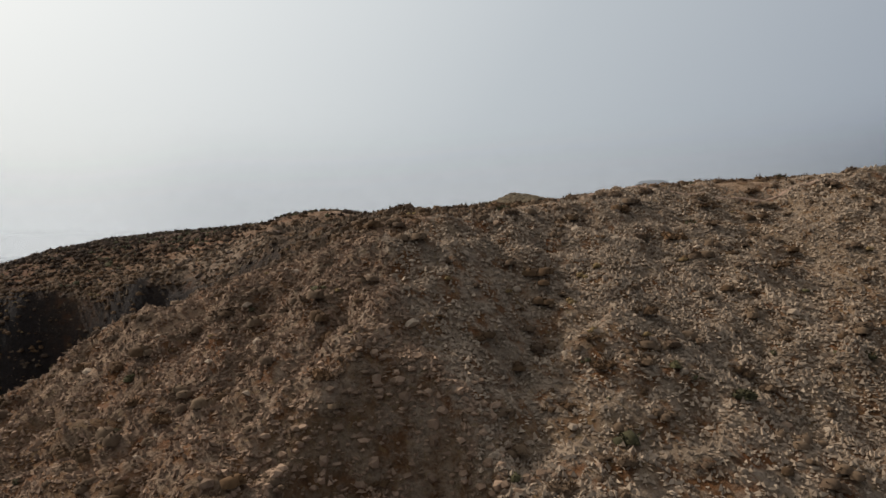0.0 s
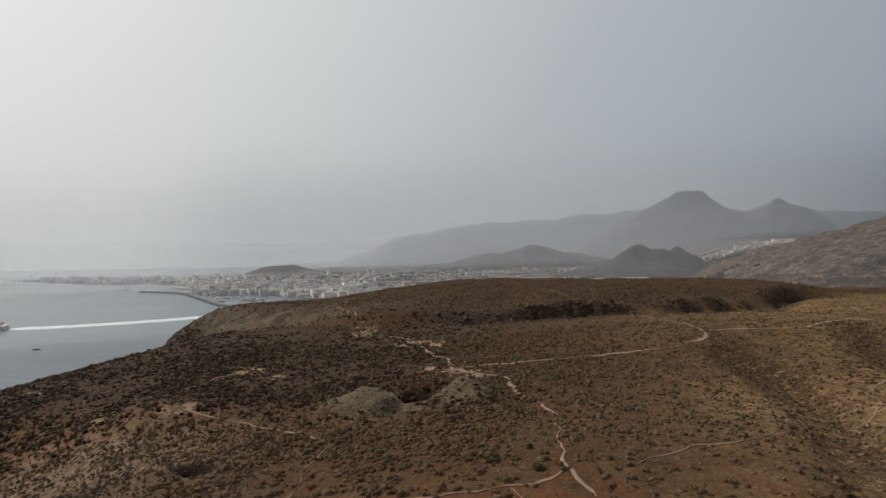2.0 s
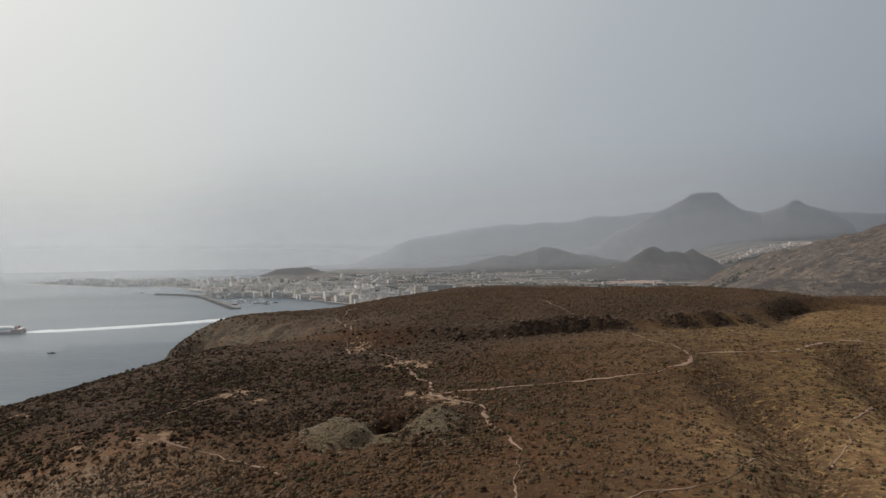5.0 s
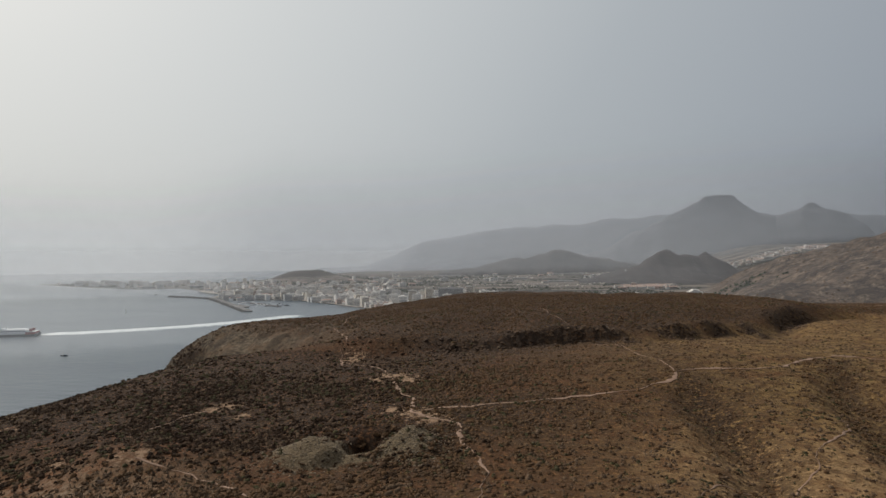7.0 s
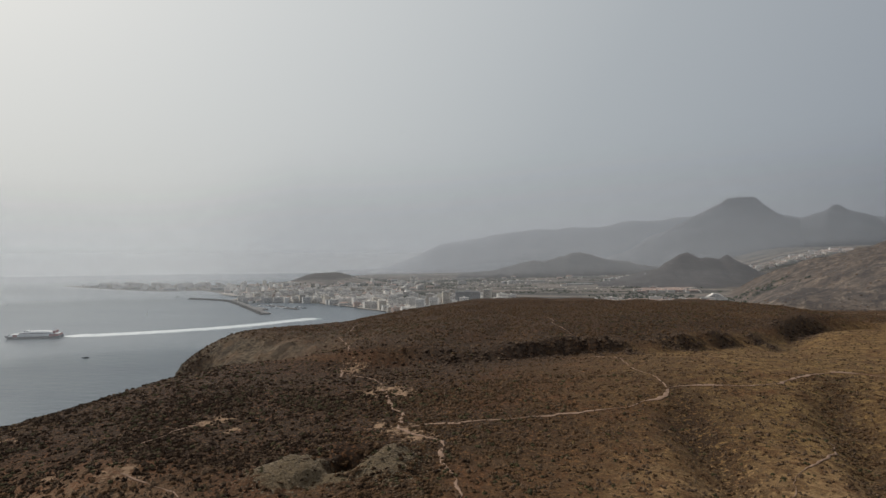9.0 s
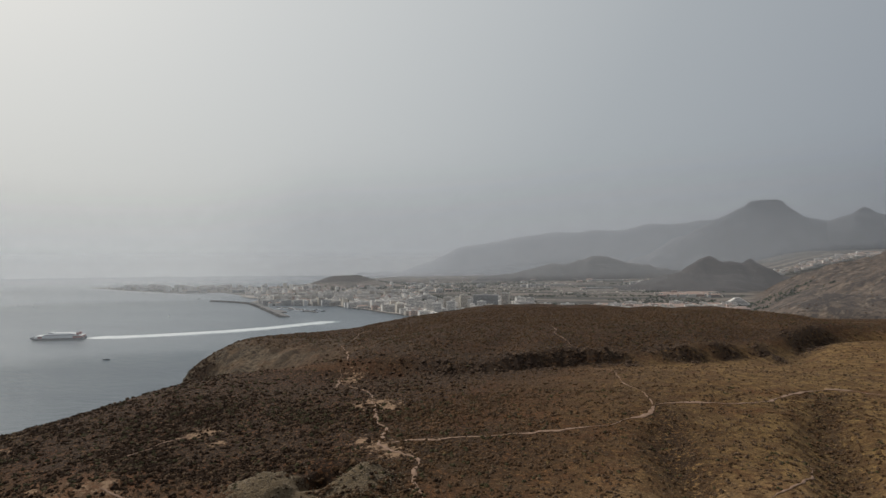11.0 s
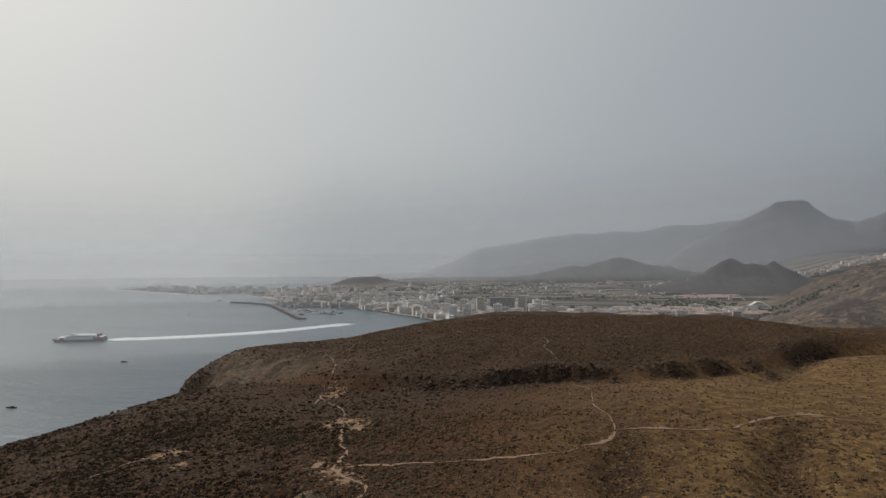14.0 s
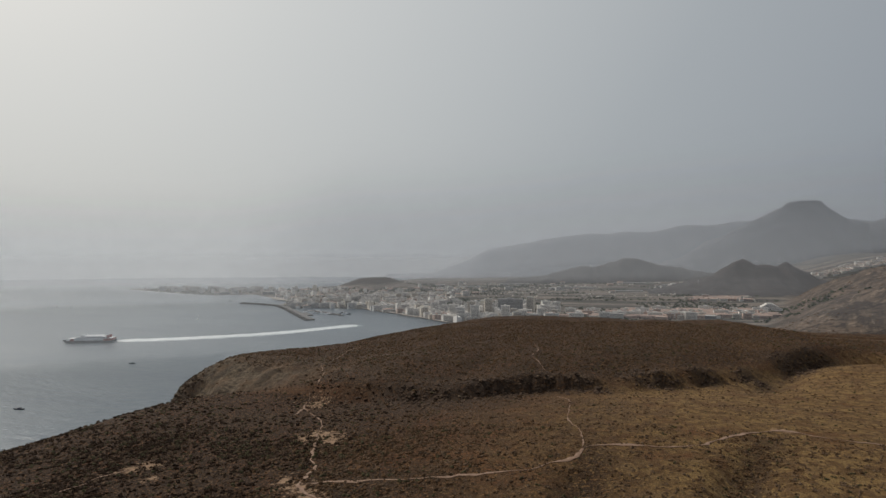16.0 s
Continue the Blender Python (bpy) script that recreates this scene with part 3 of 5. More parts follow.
class Solid:
    """Collects boxes and prisms into one mesh."""

    def __init__(self):
        self.v, self.f, self.n = [], [], 0

    def box(self, x0, x1, y0, y1, z0, z1, top=None):
        """top: (x0, x1, y0, y1) of the upper face where the box tapers."""
        a, b, c, d = top if top else (x0, x1, y0, y1)
        self.v += [(x0, y0, z0), (x1, y0, z0), (x1, y1, z0), (x0, y1, z0), (a, c, z1), (b, c, z1), (b, d, z1), (a, d, z1)]
        self.f += (BOX_F + self.n).tolist()
        self.n += 8
        return self

    def loft(self, rings):
        """Closed rings of equal length, skinned and capped."""
        k, n0 = len(rings[0]), self.n
        for r in rings:
            self.v += [tuple(p) for p in r]
        for a in range(len(rings) - 1):
            for b in range(k):
                self.f.append([n0 + a * k + b, n0 + a * k + (b + 1) % k, n0 + (a + 1) * k + (b + 1) % k, n0 + (a + 1) * k + b])
        self.n += k * len(rings)
        for a in (0, len(rings) - 1):
            q = list(range(n0 + a * k, n0 + (a + 1) * k))
            for b in range(1, k - 1, 2):
                self.f.append([q[0], q[b], q[b + 1], q[(b + 2) % k] if b + 2 < k else q[0]])
        return self

    def mesh(self, name, mat, smooth=False):
        me = bpy.data.meshes.new(name)
        me.from_pydata(self.v, [], [list(dict.fromkeys(f)) for f in self.f])
        me.materials.append(mat)
        for p in me.polygons:
            p.use_smooth = smooth
        me.update()
        return me


def part(name, data, parent, label=""):
    ob = new(name, data)
    ob.parent = parent
    if label:
        tagged(ob, label)
    return ob


# ---- ground, sea ----
def spread(a, b, step, grow, most=1e9):
    out_, v = [], a
    while v < b:
        out_.append(v)
        v += step
        step = min(step * grow, most)
    return out_ + [b]


xs = np.array([-v for v in spread(40, 4900, 0.45, 1.033)][::-1][:-1] + list(np.arange(-40, 78, 0.45)) + spread(78, 4900, 0.45, 1.033))
ys = np.array([-v for v in spread(0, 3000, 4, 1.25)][::-1][:-1] + list(np.arange(0, 12, 1.0)) + list(np.arange(12, 62, 0.4)) + spread(62, 4920, 0.46, 1.0145))
me, gx, gy, gz = grid("ground", xs, ys, height, [GROUND])
shore_ = country(gx, gy)[1]
rim = np.interp(gx, RIM_X, RIM_Y)
give(me, "scree", (0.4 + 0.6 * ramp(gx, -24, 4)) * ramp(gy, rim + 5, rim - 4) * ramp(gy, 300, 200) + 0.3 * bump2(gx, gy, -66, 263, 45, 21, -12) + 0.55 * bump2(gx, gy, -30, 87, 24, 15) + 0.6 * bump2(gx, gy, -24, 70, 20, 22))
give(me, "dry", ramp(gx + 14 * fbm(gx, gy, 35, 3, 304), 30, 118) * ramp(scarp_line(gx, gy), 12, -10) * ramp(gy, 55, 75) + 0.22 * ramp(scarp_line(gx, gy), -8, 20) * ramp(gx, 60, 160))
give(me, "sandy", 0.9 * ramp(gx + 12 * fbm(gx, gy, 30, 3, 305), 42, 75) * ramp(gy, 126, 90) * ramp(gy, 52, 66))
# mask of the gully wall, where the shade is painted
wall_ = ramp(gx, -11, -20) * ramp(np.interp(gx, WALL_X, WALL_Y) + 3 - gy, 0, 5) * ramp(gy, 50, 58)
give(me, "wall_shade", wall_)
# crag rock, plus painted shade in gully wall, pits, flank hole, bluff overhang
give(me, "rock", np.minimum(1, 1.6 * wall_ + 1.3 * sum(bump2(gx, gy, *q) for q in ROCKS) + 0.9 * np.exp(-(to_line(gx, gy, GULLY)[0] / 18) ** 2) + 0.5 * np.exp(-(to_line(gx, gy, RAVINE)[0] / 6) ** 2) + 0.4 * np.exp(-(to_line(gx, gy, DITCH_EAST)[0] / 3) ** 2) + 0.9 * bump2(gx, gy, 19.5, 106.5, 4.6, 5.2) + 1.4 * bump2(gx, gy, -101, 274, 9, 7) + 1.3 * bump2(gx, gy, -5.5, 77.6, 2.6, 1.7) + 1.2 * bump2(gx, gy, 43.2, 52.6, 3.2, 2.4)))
give(me, "plain", ramp(gy, 900, 1300) * np.maximum(ramp(gx - hill_foot(gy), 40, -60), ramp(gy, 2150, 2450)))
give(me, "hill", ramp(gy, 2450, 2150) * ramp(gy, 620, 760) * ramp(gx - hill_foot(gy), -60, 20))
give(me, "shore", ramp(shore_, 120, 60) * ramp(gy, 1150, 1350) * ramp(gx, -960, -840))
give(me, "knoll", ramp(bump2(gx, gy, -872, 2840, 152, 125, 10), 0.25, 0.45))
swell = 0.35 * fbm(gx, gy, 30, 3, 302)
give(me, "cover", np.clip((ramp(gx, 75, 10) * ramp(gy, 56, 74) * (0.55 + 0.45 * ramp(gy, 84, 116)) * ramp(scarp_line(gx, gy), 4, -6) + (1.0 - 0.34 * ramp(gx, 70, 160)) * ramp(scarp_line(gx, gy), -4, 12) + 0.24 * ramp(gy, 100, 140) + (0.36 - 0.30 * ramp(gx, 70, 115)) * ramp(gx, 20, 60) + 0.5 * np.exp(-(to_line(gx - 1.5, gy, DITCH_EAST)[0] / 4) ** 2) + 0.45 * np.exp(-(to_line(gx - 1.5, gy, DITCH)[0] / 4.5) ** 2)) * ramp(gy, 54, 70) * (1 + swell) - 0.9 * bump2(gx, gy, -66, 263, 45, 21, -12) - 0.75 * bump2(gx, gy, -40, 92, 32, 16) - 0.9 * bump2(gx, gy, -24, 70, 20, 20), 0, 1))
ridge_, _ = to_line(gx, gy, RIDGE_LINE)
give(me, "bare", 0.80 * np.exp(-((ridge_ + 0.8 * fbm(gx, gy, 5, 2, 307)) / 1.5) ** 2) + sum(0.62 * bump2(gx, gy, px, py, a * 2.0, b * 2.0) for px, py, a, b in PATCHES))
give(me, "grey", np.clip(1.25 * bump2(gx, gy, -72, 264, 44, 22, -12) + 1.2 * bump2(gx, gy, -104, 284, 18, 18) - 1.6 * bump2(gx, gy, -101, 274, 9, 7), 0, 1))
give(me, "spoil", 1.3 * bump2(gx, gy, 11.2, 102.4, 6.4, 6.2) + 1.1 * bump2(gx, gy, 27.2, 105.6, 4.6, 7.0) + 0.15 * bump2(gx, gy, 19, 107, 5, 6) + 0.9 * np.exp(-(to_line(gx, gy, [(15, 99.5), (20, 101), (24.5, 105), (27, 110)])[0] / 2.4) ** 2) + 1.5 * bump2(gx, gy, 37.2, 51.5, 3.4, 2.6))
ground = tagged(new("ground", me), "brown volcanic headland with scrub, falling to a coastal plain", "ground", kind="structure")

me, *_ = grid("water", np.linspace(-4950, 4950, 60), np.linspace(-4950, 4950, 60), lambda x, y: x * 0.0, [WATER])


def ground_z(x, y):
    """The ground sheet's own height, between its corners."""
    x, y = np.asarray(x, float), np.asarray(y, float)
    i, j = np.clip(np.searchsorted(xs, x) - 1, 0, len(xs) - 2), np.clip(np.searchsorted(ys, y) - 1, 0, len(ys) - 2)
    u, v = (x - xs[i]) / (xs[i + 1] - xs[i]), (y - ys[j]) / (ys[j + 1] - ys[j])
    return (gz[j, i] * (1 - u) + gz[j, i + 1] * u) * (1 - v) + (gz[j + 1, i] * (1 - u) + gz[j + 1, i + 1] * u) * v


tagged(new("water", me), "calm grey-blue sea with fine ripples", "sea", kind="structure")


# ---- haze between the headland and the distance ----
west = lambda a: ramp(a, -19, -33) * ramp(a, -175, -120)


def haze_bank(name, r0, lean, tall, thick, label, mat):
    """A curtain of dusty air round the headland, standing at r0 and leaning inwards; thick(height, degrees from +y)."""
    us = np.linspace(0, 1, 60)
    an = np.linspace(-math.pi, math.pi, 145)
    U, A = np.meshgrid(us, an)
    r, z = r0 - lean * U, tall * U ** 1.5 - 2
    n = len(us)
    i = (np.arange(len(an) - 1)[:, None] * n + np.arange(n - 1)[None]).ravel()
    me = mesh_of(name, np.stack([(40 + r * np.sin(A)).ravel(), (r * np.cos(A)).ravel(), z.ravel()], 1), np.stack([i, i + 1, i + n + 1, i + n], 1), [mat], None, True)
    # the sheet fades out above ground and sea, so its foot draws no line
    base = np.maximum(0, ground_z(np.clip(40 + r * np.sin(A), -4890, 4890), np.clip(r * np.cos(A), -2990, 4910)))
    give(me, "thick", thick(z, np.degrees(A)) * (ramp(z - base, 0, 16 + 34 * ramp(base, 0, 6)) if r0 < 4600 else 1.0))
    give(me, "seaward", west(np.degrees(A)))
    # normals bent sunwards to imitate dust scattering light every way, most of it forwards
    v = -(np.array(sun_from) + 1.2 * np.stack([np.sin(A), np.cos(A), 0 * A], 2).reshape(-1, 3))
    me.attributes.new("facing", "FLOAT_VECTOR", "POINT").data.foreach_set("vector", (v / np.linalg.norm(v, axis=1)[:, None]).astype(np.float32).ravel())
    return tagged(new(name, me), label, "haze", kind="structure")


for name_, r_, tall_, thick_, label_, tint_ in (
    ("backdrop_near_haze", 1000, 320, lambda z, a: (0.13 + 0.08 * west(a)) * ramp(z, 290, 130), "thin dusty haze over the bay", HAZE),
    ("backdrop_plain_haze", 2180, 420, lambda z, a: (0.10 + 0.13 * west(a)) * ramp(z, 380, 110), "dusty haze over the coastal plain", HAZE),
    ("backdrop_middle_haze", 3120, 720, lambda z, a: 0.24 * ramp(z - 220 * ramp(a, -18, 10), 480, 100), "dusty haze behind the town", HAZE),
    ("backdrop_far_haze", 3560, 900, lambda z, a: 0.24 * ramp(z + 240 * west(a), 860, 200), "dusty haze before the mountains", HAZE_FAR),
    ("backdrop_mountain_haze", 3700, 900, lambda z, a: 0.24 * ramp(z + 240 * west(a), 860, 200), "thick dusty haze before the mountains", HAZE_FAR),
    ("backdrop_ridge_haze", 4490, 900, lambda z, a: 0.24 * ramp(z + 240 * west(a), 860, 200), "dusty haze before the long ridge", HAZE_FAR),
    # opaque low down and toned like hazed far sea
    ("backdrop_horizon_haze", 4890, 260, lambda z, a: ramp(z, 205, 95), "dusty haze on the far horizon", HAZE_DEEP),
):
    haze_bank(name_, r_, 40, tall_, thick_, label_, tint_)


# ---- distant relief ----
def relief(name, cx, cy, half, zf, mat, label, n=90):
    xs_, ys_ = np.linspace(-half[0], half[0], n), np.linspace(-half[1], half[1], n // 2)
    me, *_ = grid(name, xs_, ys_, zf, [mat])
    ob = new(name, me)
    ob.location = (cx, cy, 0)
    return tagged(ob, label, "mountain", kind="structure")


def mesa(x, y):
    r = np.hypot(x, y * 4.5) * (1 + 0.10 * fbm(x + 900, y, 220, 3, 61))
    z = np.interp(r, [0, 90, 104, 150, 240, 350, 460, 700, 1000], [472, 468, 442, 414, 368, 318, 268, 150, 20])
    return z + 24 * fbm(x, y, 110, 5, 62) * ramp(r, 60, 200) + 12 * fbm(x, 4 * y, 46, 3, 64) - 15 * np.abs(fbm(x, 0.3 * y, 120, 2, 63)) * ramp(r, 120, 300)


def spire(x, y):
    r = np.hypot(x, y * 2.5)
    return np.interp(r, [0, 20, 70, 160, 300, 520], [434, 426, 392, 364, 290, 10]) + 20 * fbm(x, y, 80, 4, 65)


def ridge(x, y):
    top = np.interp(x, [-1800, -1350, -850, -450, -250, -50, 200, 500, 1100, 2100], [40, 210, 300, 338, 342, 362, 392, 404, 396, 380])
    return top * ramp(np.abs(y), 230, 0) + 24 * fbm(x, y, 170, 5, 66) - 8


def twin_cone(x, y):
    z = 128 * np.interp(np.hypot(x + 72, y), [0, 12, 120, 260, 400], [1, 0.96, 0.48, 0.13, 0])
    w = 117 * np.interp(np.hypot(x - 82, y), [0, 10, 110, 240, 360], [1, 0.96, 0.44, 0.12, 0])
    z = np.maximum(z, 103 * np.interp(np.hypot(0.62 * x, y), [0, 25, 110, 240, 360], [1, 0.97, 0.50, 0.13, 0]))
    return 24 + np.maximum(z, w) + 8 * fbm(x, y, 60, 4, 67) - 9 * np.abs(fbm(x, 0.25 * y, 45, 3, 69)) - 8 * ramp(np.hypot(x, y), 300, 420)


def low_hill(x, y):
    z = 34 + 74 * bump2(x, y, 0, 0, 170, 75) + 58 * bump2(x, y, -260, 0, 210, 70) + 66 * bump2(x, y, 240, 0, 260, 70)
    return z + 12 * fbm(x, y, 80, 4, 68) - 12 * np.abs(fbm(x, 0.3 * y, 60, 3, 70)) - 45 * ramp(np.abs(y), 90, 180)


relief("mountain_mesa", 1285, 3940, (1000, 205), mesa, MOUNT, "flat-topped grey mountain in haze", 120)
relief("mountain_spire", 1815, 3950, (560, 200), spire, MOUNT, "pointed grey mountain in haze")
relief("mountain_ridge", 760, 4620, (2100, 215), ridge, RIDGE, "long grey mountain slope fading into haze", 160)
relief("hill_twin_cone", 745, 2640, (430, 400), twin_cone, CONE, "dark twin-topped cinder cone beyond the town")
relief("hill_low", 302, 3440, (620, 180), low_hill, HILL, "low dark hill in haze behind the plain")


# ---- footpaths and bare earth ----
def smooth_line(points, step):
    """Points along a soft curve through the given ones."""
    p = np.asarray(points, float)
    p = np.vstack([2 * p[0] - p[1], p, 2 * p[-1] - p[-2]])
    out_ = []
    for a, b, c, d in zip(p[:-3], p[1:-2], p[2:-1], p[3:]):
        n = max(2, int(np.hypot(*(c - b)) / step))
        t = (np.arange(n) / n)[:, None]
        out_.append(0.5 * (2 * b + (c - a) * t + (2 * a - 5 * b + 4 * c - d) * t ** 2 + (3 * b - a - 3 * c + d) * t ** 3))
    return np.vstack(out_ + [p[-2][None]])


def ribbon(name, points, width, mat, label, category, lift=None, level=None, seed=1, step=0.7, kind="structure", ragged=0.9):
    c = smooth_line(points, step)
    t = np.gradient(c, axis=0)
    t /= np.maximum(1e-6, np.hypot(*t.T))[:, None]
    side = np.stack([-t[:, 1], t[:, 0]], 1)
    c = c + side * (0.45 * width * fbm(c[:, 0], c[:, 1], width * 4, 2, seed))[:, None]
    w = width * np.interp(np.linspace(0, 1, len(c)), [0, 0.04, 0.96, 1], [0.25, 1, 1, 0.25])
    if level is None and lift is None:
        w = w * np.clip(0.85 + 1.5 * fbm(c[:, 0], c[:, 1], 5, 3, seed + 3), 0.3, 1.6)
        c = c + side * (0.5 * fbm(c[:, 0], c[:, 1], 3.2, 2, seed + 5))[:, None]
    rows_ = []
    for k, s in enumerate((-1, -0.5, 0, 0.5, 1)):
        edge = 0.5 * w * s * (1 + ragged * fbm(c[:, 0] * 3 + 40 * s, c[:, 1] * 3, 3.0, 3, seed + 7 * (s > 0)))
        q = c + side * edge[:, None]
        base = ground_z(q[:, 0], q[:, 1]) if level is None else np.full(len(q), level)
        up = 0.05 + 0.0007 * q[:, 1] if lift is None else lift
        rows_.append(np.column_stack([q, base + up - (0.05 if abs(s) == 1 and level is None else 0)]))
    v = np.stack(rows_, 1).reshape(-1, 3)
    i = (np.arange(len(c) - 1)[:, None] * 5 + np.arange(4)[None]).ravel()
    me = mesh_of(name, v, np.stack([i, i + 5, i + 6, i + 1], 1), [mat], None, True)
    ob = tagged(new(name, me), label, category, kind=kind)
    return ob, c


PATHS = [
    (0.8, [(-17.5, 99.5), (-10.7, 97.3), (-5.1, 94.4), (0.4, 90.8), (4.6, 88), (8.2, 85)]),
    (0.7, [(10, 82), (10, 79), (9.2, 75.5), (9.6, 69.4), (10, 64.3), (14.1, 57), (18, 53.8), (20.9, 52.8), (24.7, 52.4), (28.2, 51.6), (33, 50.6)]),
    (0.6, [(14.1, 57), (12.5, 54.8), (12.3, 51.6)]),
    (0.9, [(39.1, 99.2), (40.4, 92.5), (40.1, 87.8), (39.4, 79), (39.1, 73), (38.8, 69), (39.8, 65.4), (41, 62)]),
    (0.7, [(38.9, 68), (37, 66), (33.3, 64.6), (30.4, 63.9), (27.1, 63.4), (24.3, 62.7), (21.5, 62), (17, 58.6)]),
    (0.6, [(32.7, 64), (33.5, 62.4), (34.5, 58.7), (35.4, 55.8)]),
    (0.5, [(46, 68.4), (49, 71), (52.7, 73.4), (54.4, 74.8), (59, 75.3), (63.1, 77.7), (67.2, 82.6), (70.2, 87.2), (72, 89.6), (76.2, 90.5)]),
    (1.35, [(24.5, 128), (30, 129.5), (36.7, 130.4), (46.3, 131.8), (53.7, 133.8), (59.4, 135.5), (65, 137.8), (70.8, 139.8), (74.3, 143.4), (79, 145.6), (81, 149), (81.8, 152.2)]),
    (0.5, [(81.8, 152.2), (81.8, 158), (80.6, 165), (78, 176), (78, 191), (77.1, 213), (72.4, 227.5)]),
    (0.55, [(72.8, 250.8), (67.5, 253.2), (63.9, 265.4), (60.5, 276), (61.4, 300), (59.3, 318)]),
    (1.0, [(81.8, 152.2), (87.1, 154.6), (95.7, 155.1), (101.7, 155.4), (107.2, 158.4), (113.8, 165.4), (118.5, 169.5), (124.5, 172.7), (130.4, 175.1), (136.5, 171.8), (144, 170), (175, 162)]),
    (1.0, [(12.3, 165), (17, 152), (19.1, 146), (22.9, 138.6), (23.5, 134.6), (24.4, 128.2), (26.4, 124.5), (30.6, 121.4), (34.4, 117.5), (35.6, 108.4), (36.8, 104.4), (39.1, 99.2)]),
    (0.65, [(12.3, 165), (8.6, 176.5), (1.2, 189), (-10.4, 206), (-13.7, 217), (-16, 222)]),
    (0.7, [(-10.4, 206), (-8.4, 197), (-6.9, 190)]),
    (0.6, [(-14.5, 226), (-16.6, 234), (-23, 252), (-31, 268)]),
    (0.6, [(-29, 276), (-31, 289), (-38, 322), (-34.5, 339)]),
    (0.7, [(80, 87.4), (86.3, 94.5), (88.3, 97.7), (89.6, 101.6), (92.6, 105.7), (95.4, 109.1), (101.4, 116), (103, 120), (103, 122)]),
    (0.7, [(-21, 135), (-22.1, 131.5), (-24.1, 129), (-25, 124.4), (-27, 118.9)]),
    (0.7, [(44.8, 58.8), (45.7, 57.2), (46.7, 55.6), (48.5, 53.6), (52, 51.6), (56, 50), (64, 48)]),
    (0.7, [(33.5, 49.8), (36.7, 48.9), (38.9, 47.9), (40.9, 46.7), (42.8, 46.3), (44.9, 45.5), (52, 43)]),
    (2.6, [(195, 470), (205, 458), (222, 452), (241, 452), (263, 446), (300, 440)]),
]
trail_pts = []
for k, (w_, pts_) in enumerate(PATHS):
    _, line_ = ribbon("footpath", pts_, w_ * (0.40 if max(p[1] for p in pts_) < 125 else 0.62), TRAIL, "narrow pale trodden footpath through dry scrub", "footpath", seed=100 + k)
    trail_pts.append(line_)
trail_pts = np.vstack(trail_pts)


# ---- scrub, grass and stones ----
rng = np.random.default_rng(7)


def near_trail(x, y, gap):
    bad = np.zeros(len(x), bool)
    for a in range(0, len(x), 4000):
        q = slice(a, a + 4000)
        dx = x[q, None] - trail_pts[None, ::2, 0]
        dy = y[q, None] - trail_pts[None, ::2, 1]
        bad[q] = (dx * dx + dy * dy).min(1) < gap ** 2
    for px, py, ra, rb in PATCHES:
        bad |= ((x - px) / ra) ** 2 + ((y - py) / rb) ** 2 < 0.9
    return bad


def tuft(n, seed, flat=0.85, blade=0.22, lobes=4, k6=6):
    """A low rounded uneven shrub, radius about 1: lumpy lobes with n small twig blades over them, as triangles."""
    r = np.random.default_rng(seed)
    mid_ = r.normal(size=(lobes, 3)) * (0.36, 0.36, 0.10) + (0, 0, 0.12)
    size = r.uniform(0.36, 0.60, lobes)
    vs, fs, n0 = [], [], 0
    for c, s in zip(mid_, size):
        a = np.linspace(0, 2 * math.pi, k6, endpoint=False) + r.uniform(0, 1)
        ring = [np.column_stack([np.cos(a + o) * k, np.sin(a + o) * k, np.full(k6, h)]) for o, k, h in ((0, 1.0, -0.25), (0.5, 0.80, 0.48))]
        v = np.vstack(ring + [[(0, 0, 0.88)]]) * s * r.uniform(0.72, 1.2, (2 * k6 + 1, 1)) + c
        f = [(b, (b + 1) % k6, k6 + b) for b in range(k6)] + [((b + 1) % k6, k6 + (b + 1) % k6, k6 + b) for b in range(k6)] + [(k6 + b, k6 + (b + 1) % k6, 2 * k6) for b in range(k6)]
        vs.append(v), fs.append(np.array(f) + n0)
        n0 += 2 * k6 + 1
    if n:
        pick = r.integers(0, lobes, n)
        d = r.normal(size=(n, 3))
        d[:, 2] = np.abs(d[:, 2]) * 0.9 - 0.1
        d /= np.linalg.norm(d, axis=1)[:, None]
        c = mid_[pick] + d * (size[pick] * r.uniform(0.80, 1.02, n))[:, None]
        e = np.cross(d, r.normal(size=(n, 3)))
        e /= np.linalg.norm(e, axis=1)[:, None]
        tip = d * r.uniform(0.6, 1.2, n)[:, None] + r.normal(size=(n, 3)) * 0.35
        b = blade * r.uniform(0.6, 1.3, n)[:, None]
        vs.append(np.stack([c - e * b * 0.45 - d * b * 0.4, c + e * b * 0.45 - d * b * 0.4, c + tip * b], 1).reshape(-1, 3))
        fs.append(np.arange(3 * n).reshape(-1, 3) + n0)
    v = np.vstack(vs)
    v[:, 2] = np.maximum(v[:, 2], -0.10) * flat
    return v, np.vstack(fs)


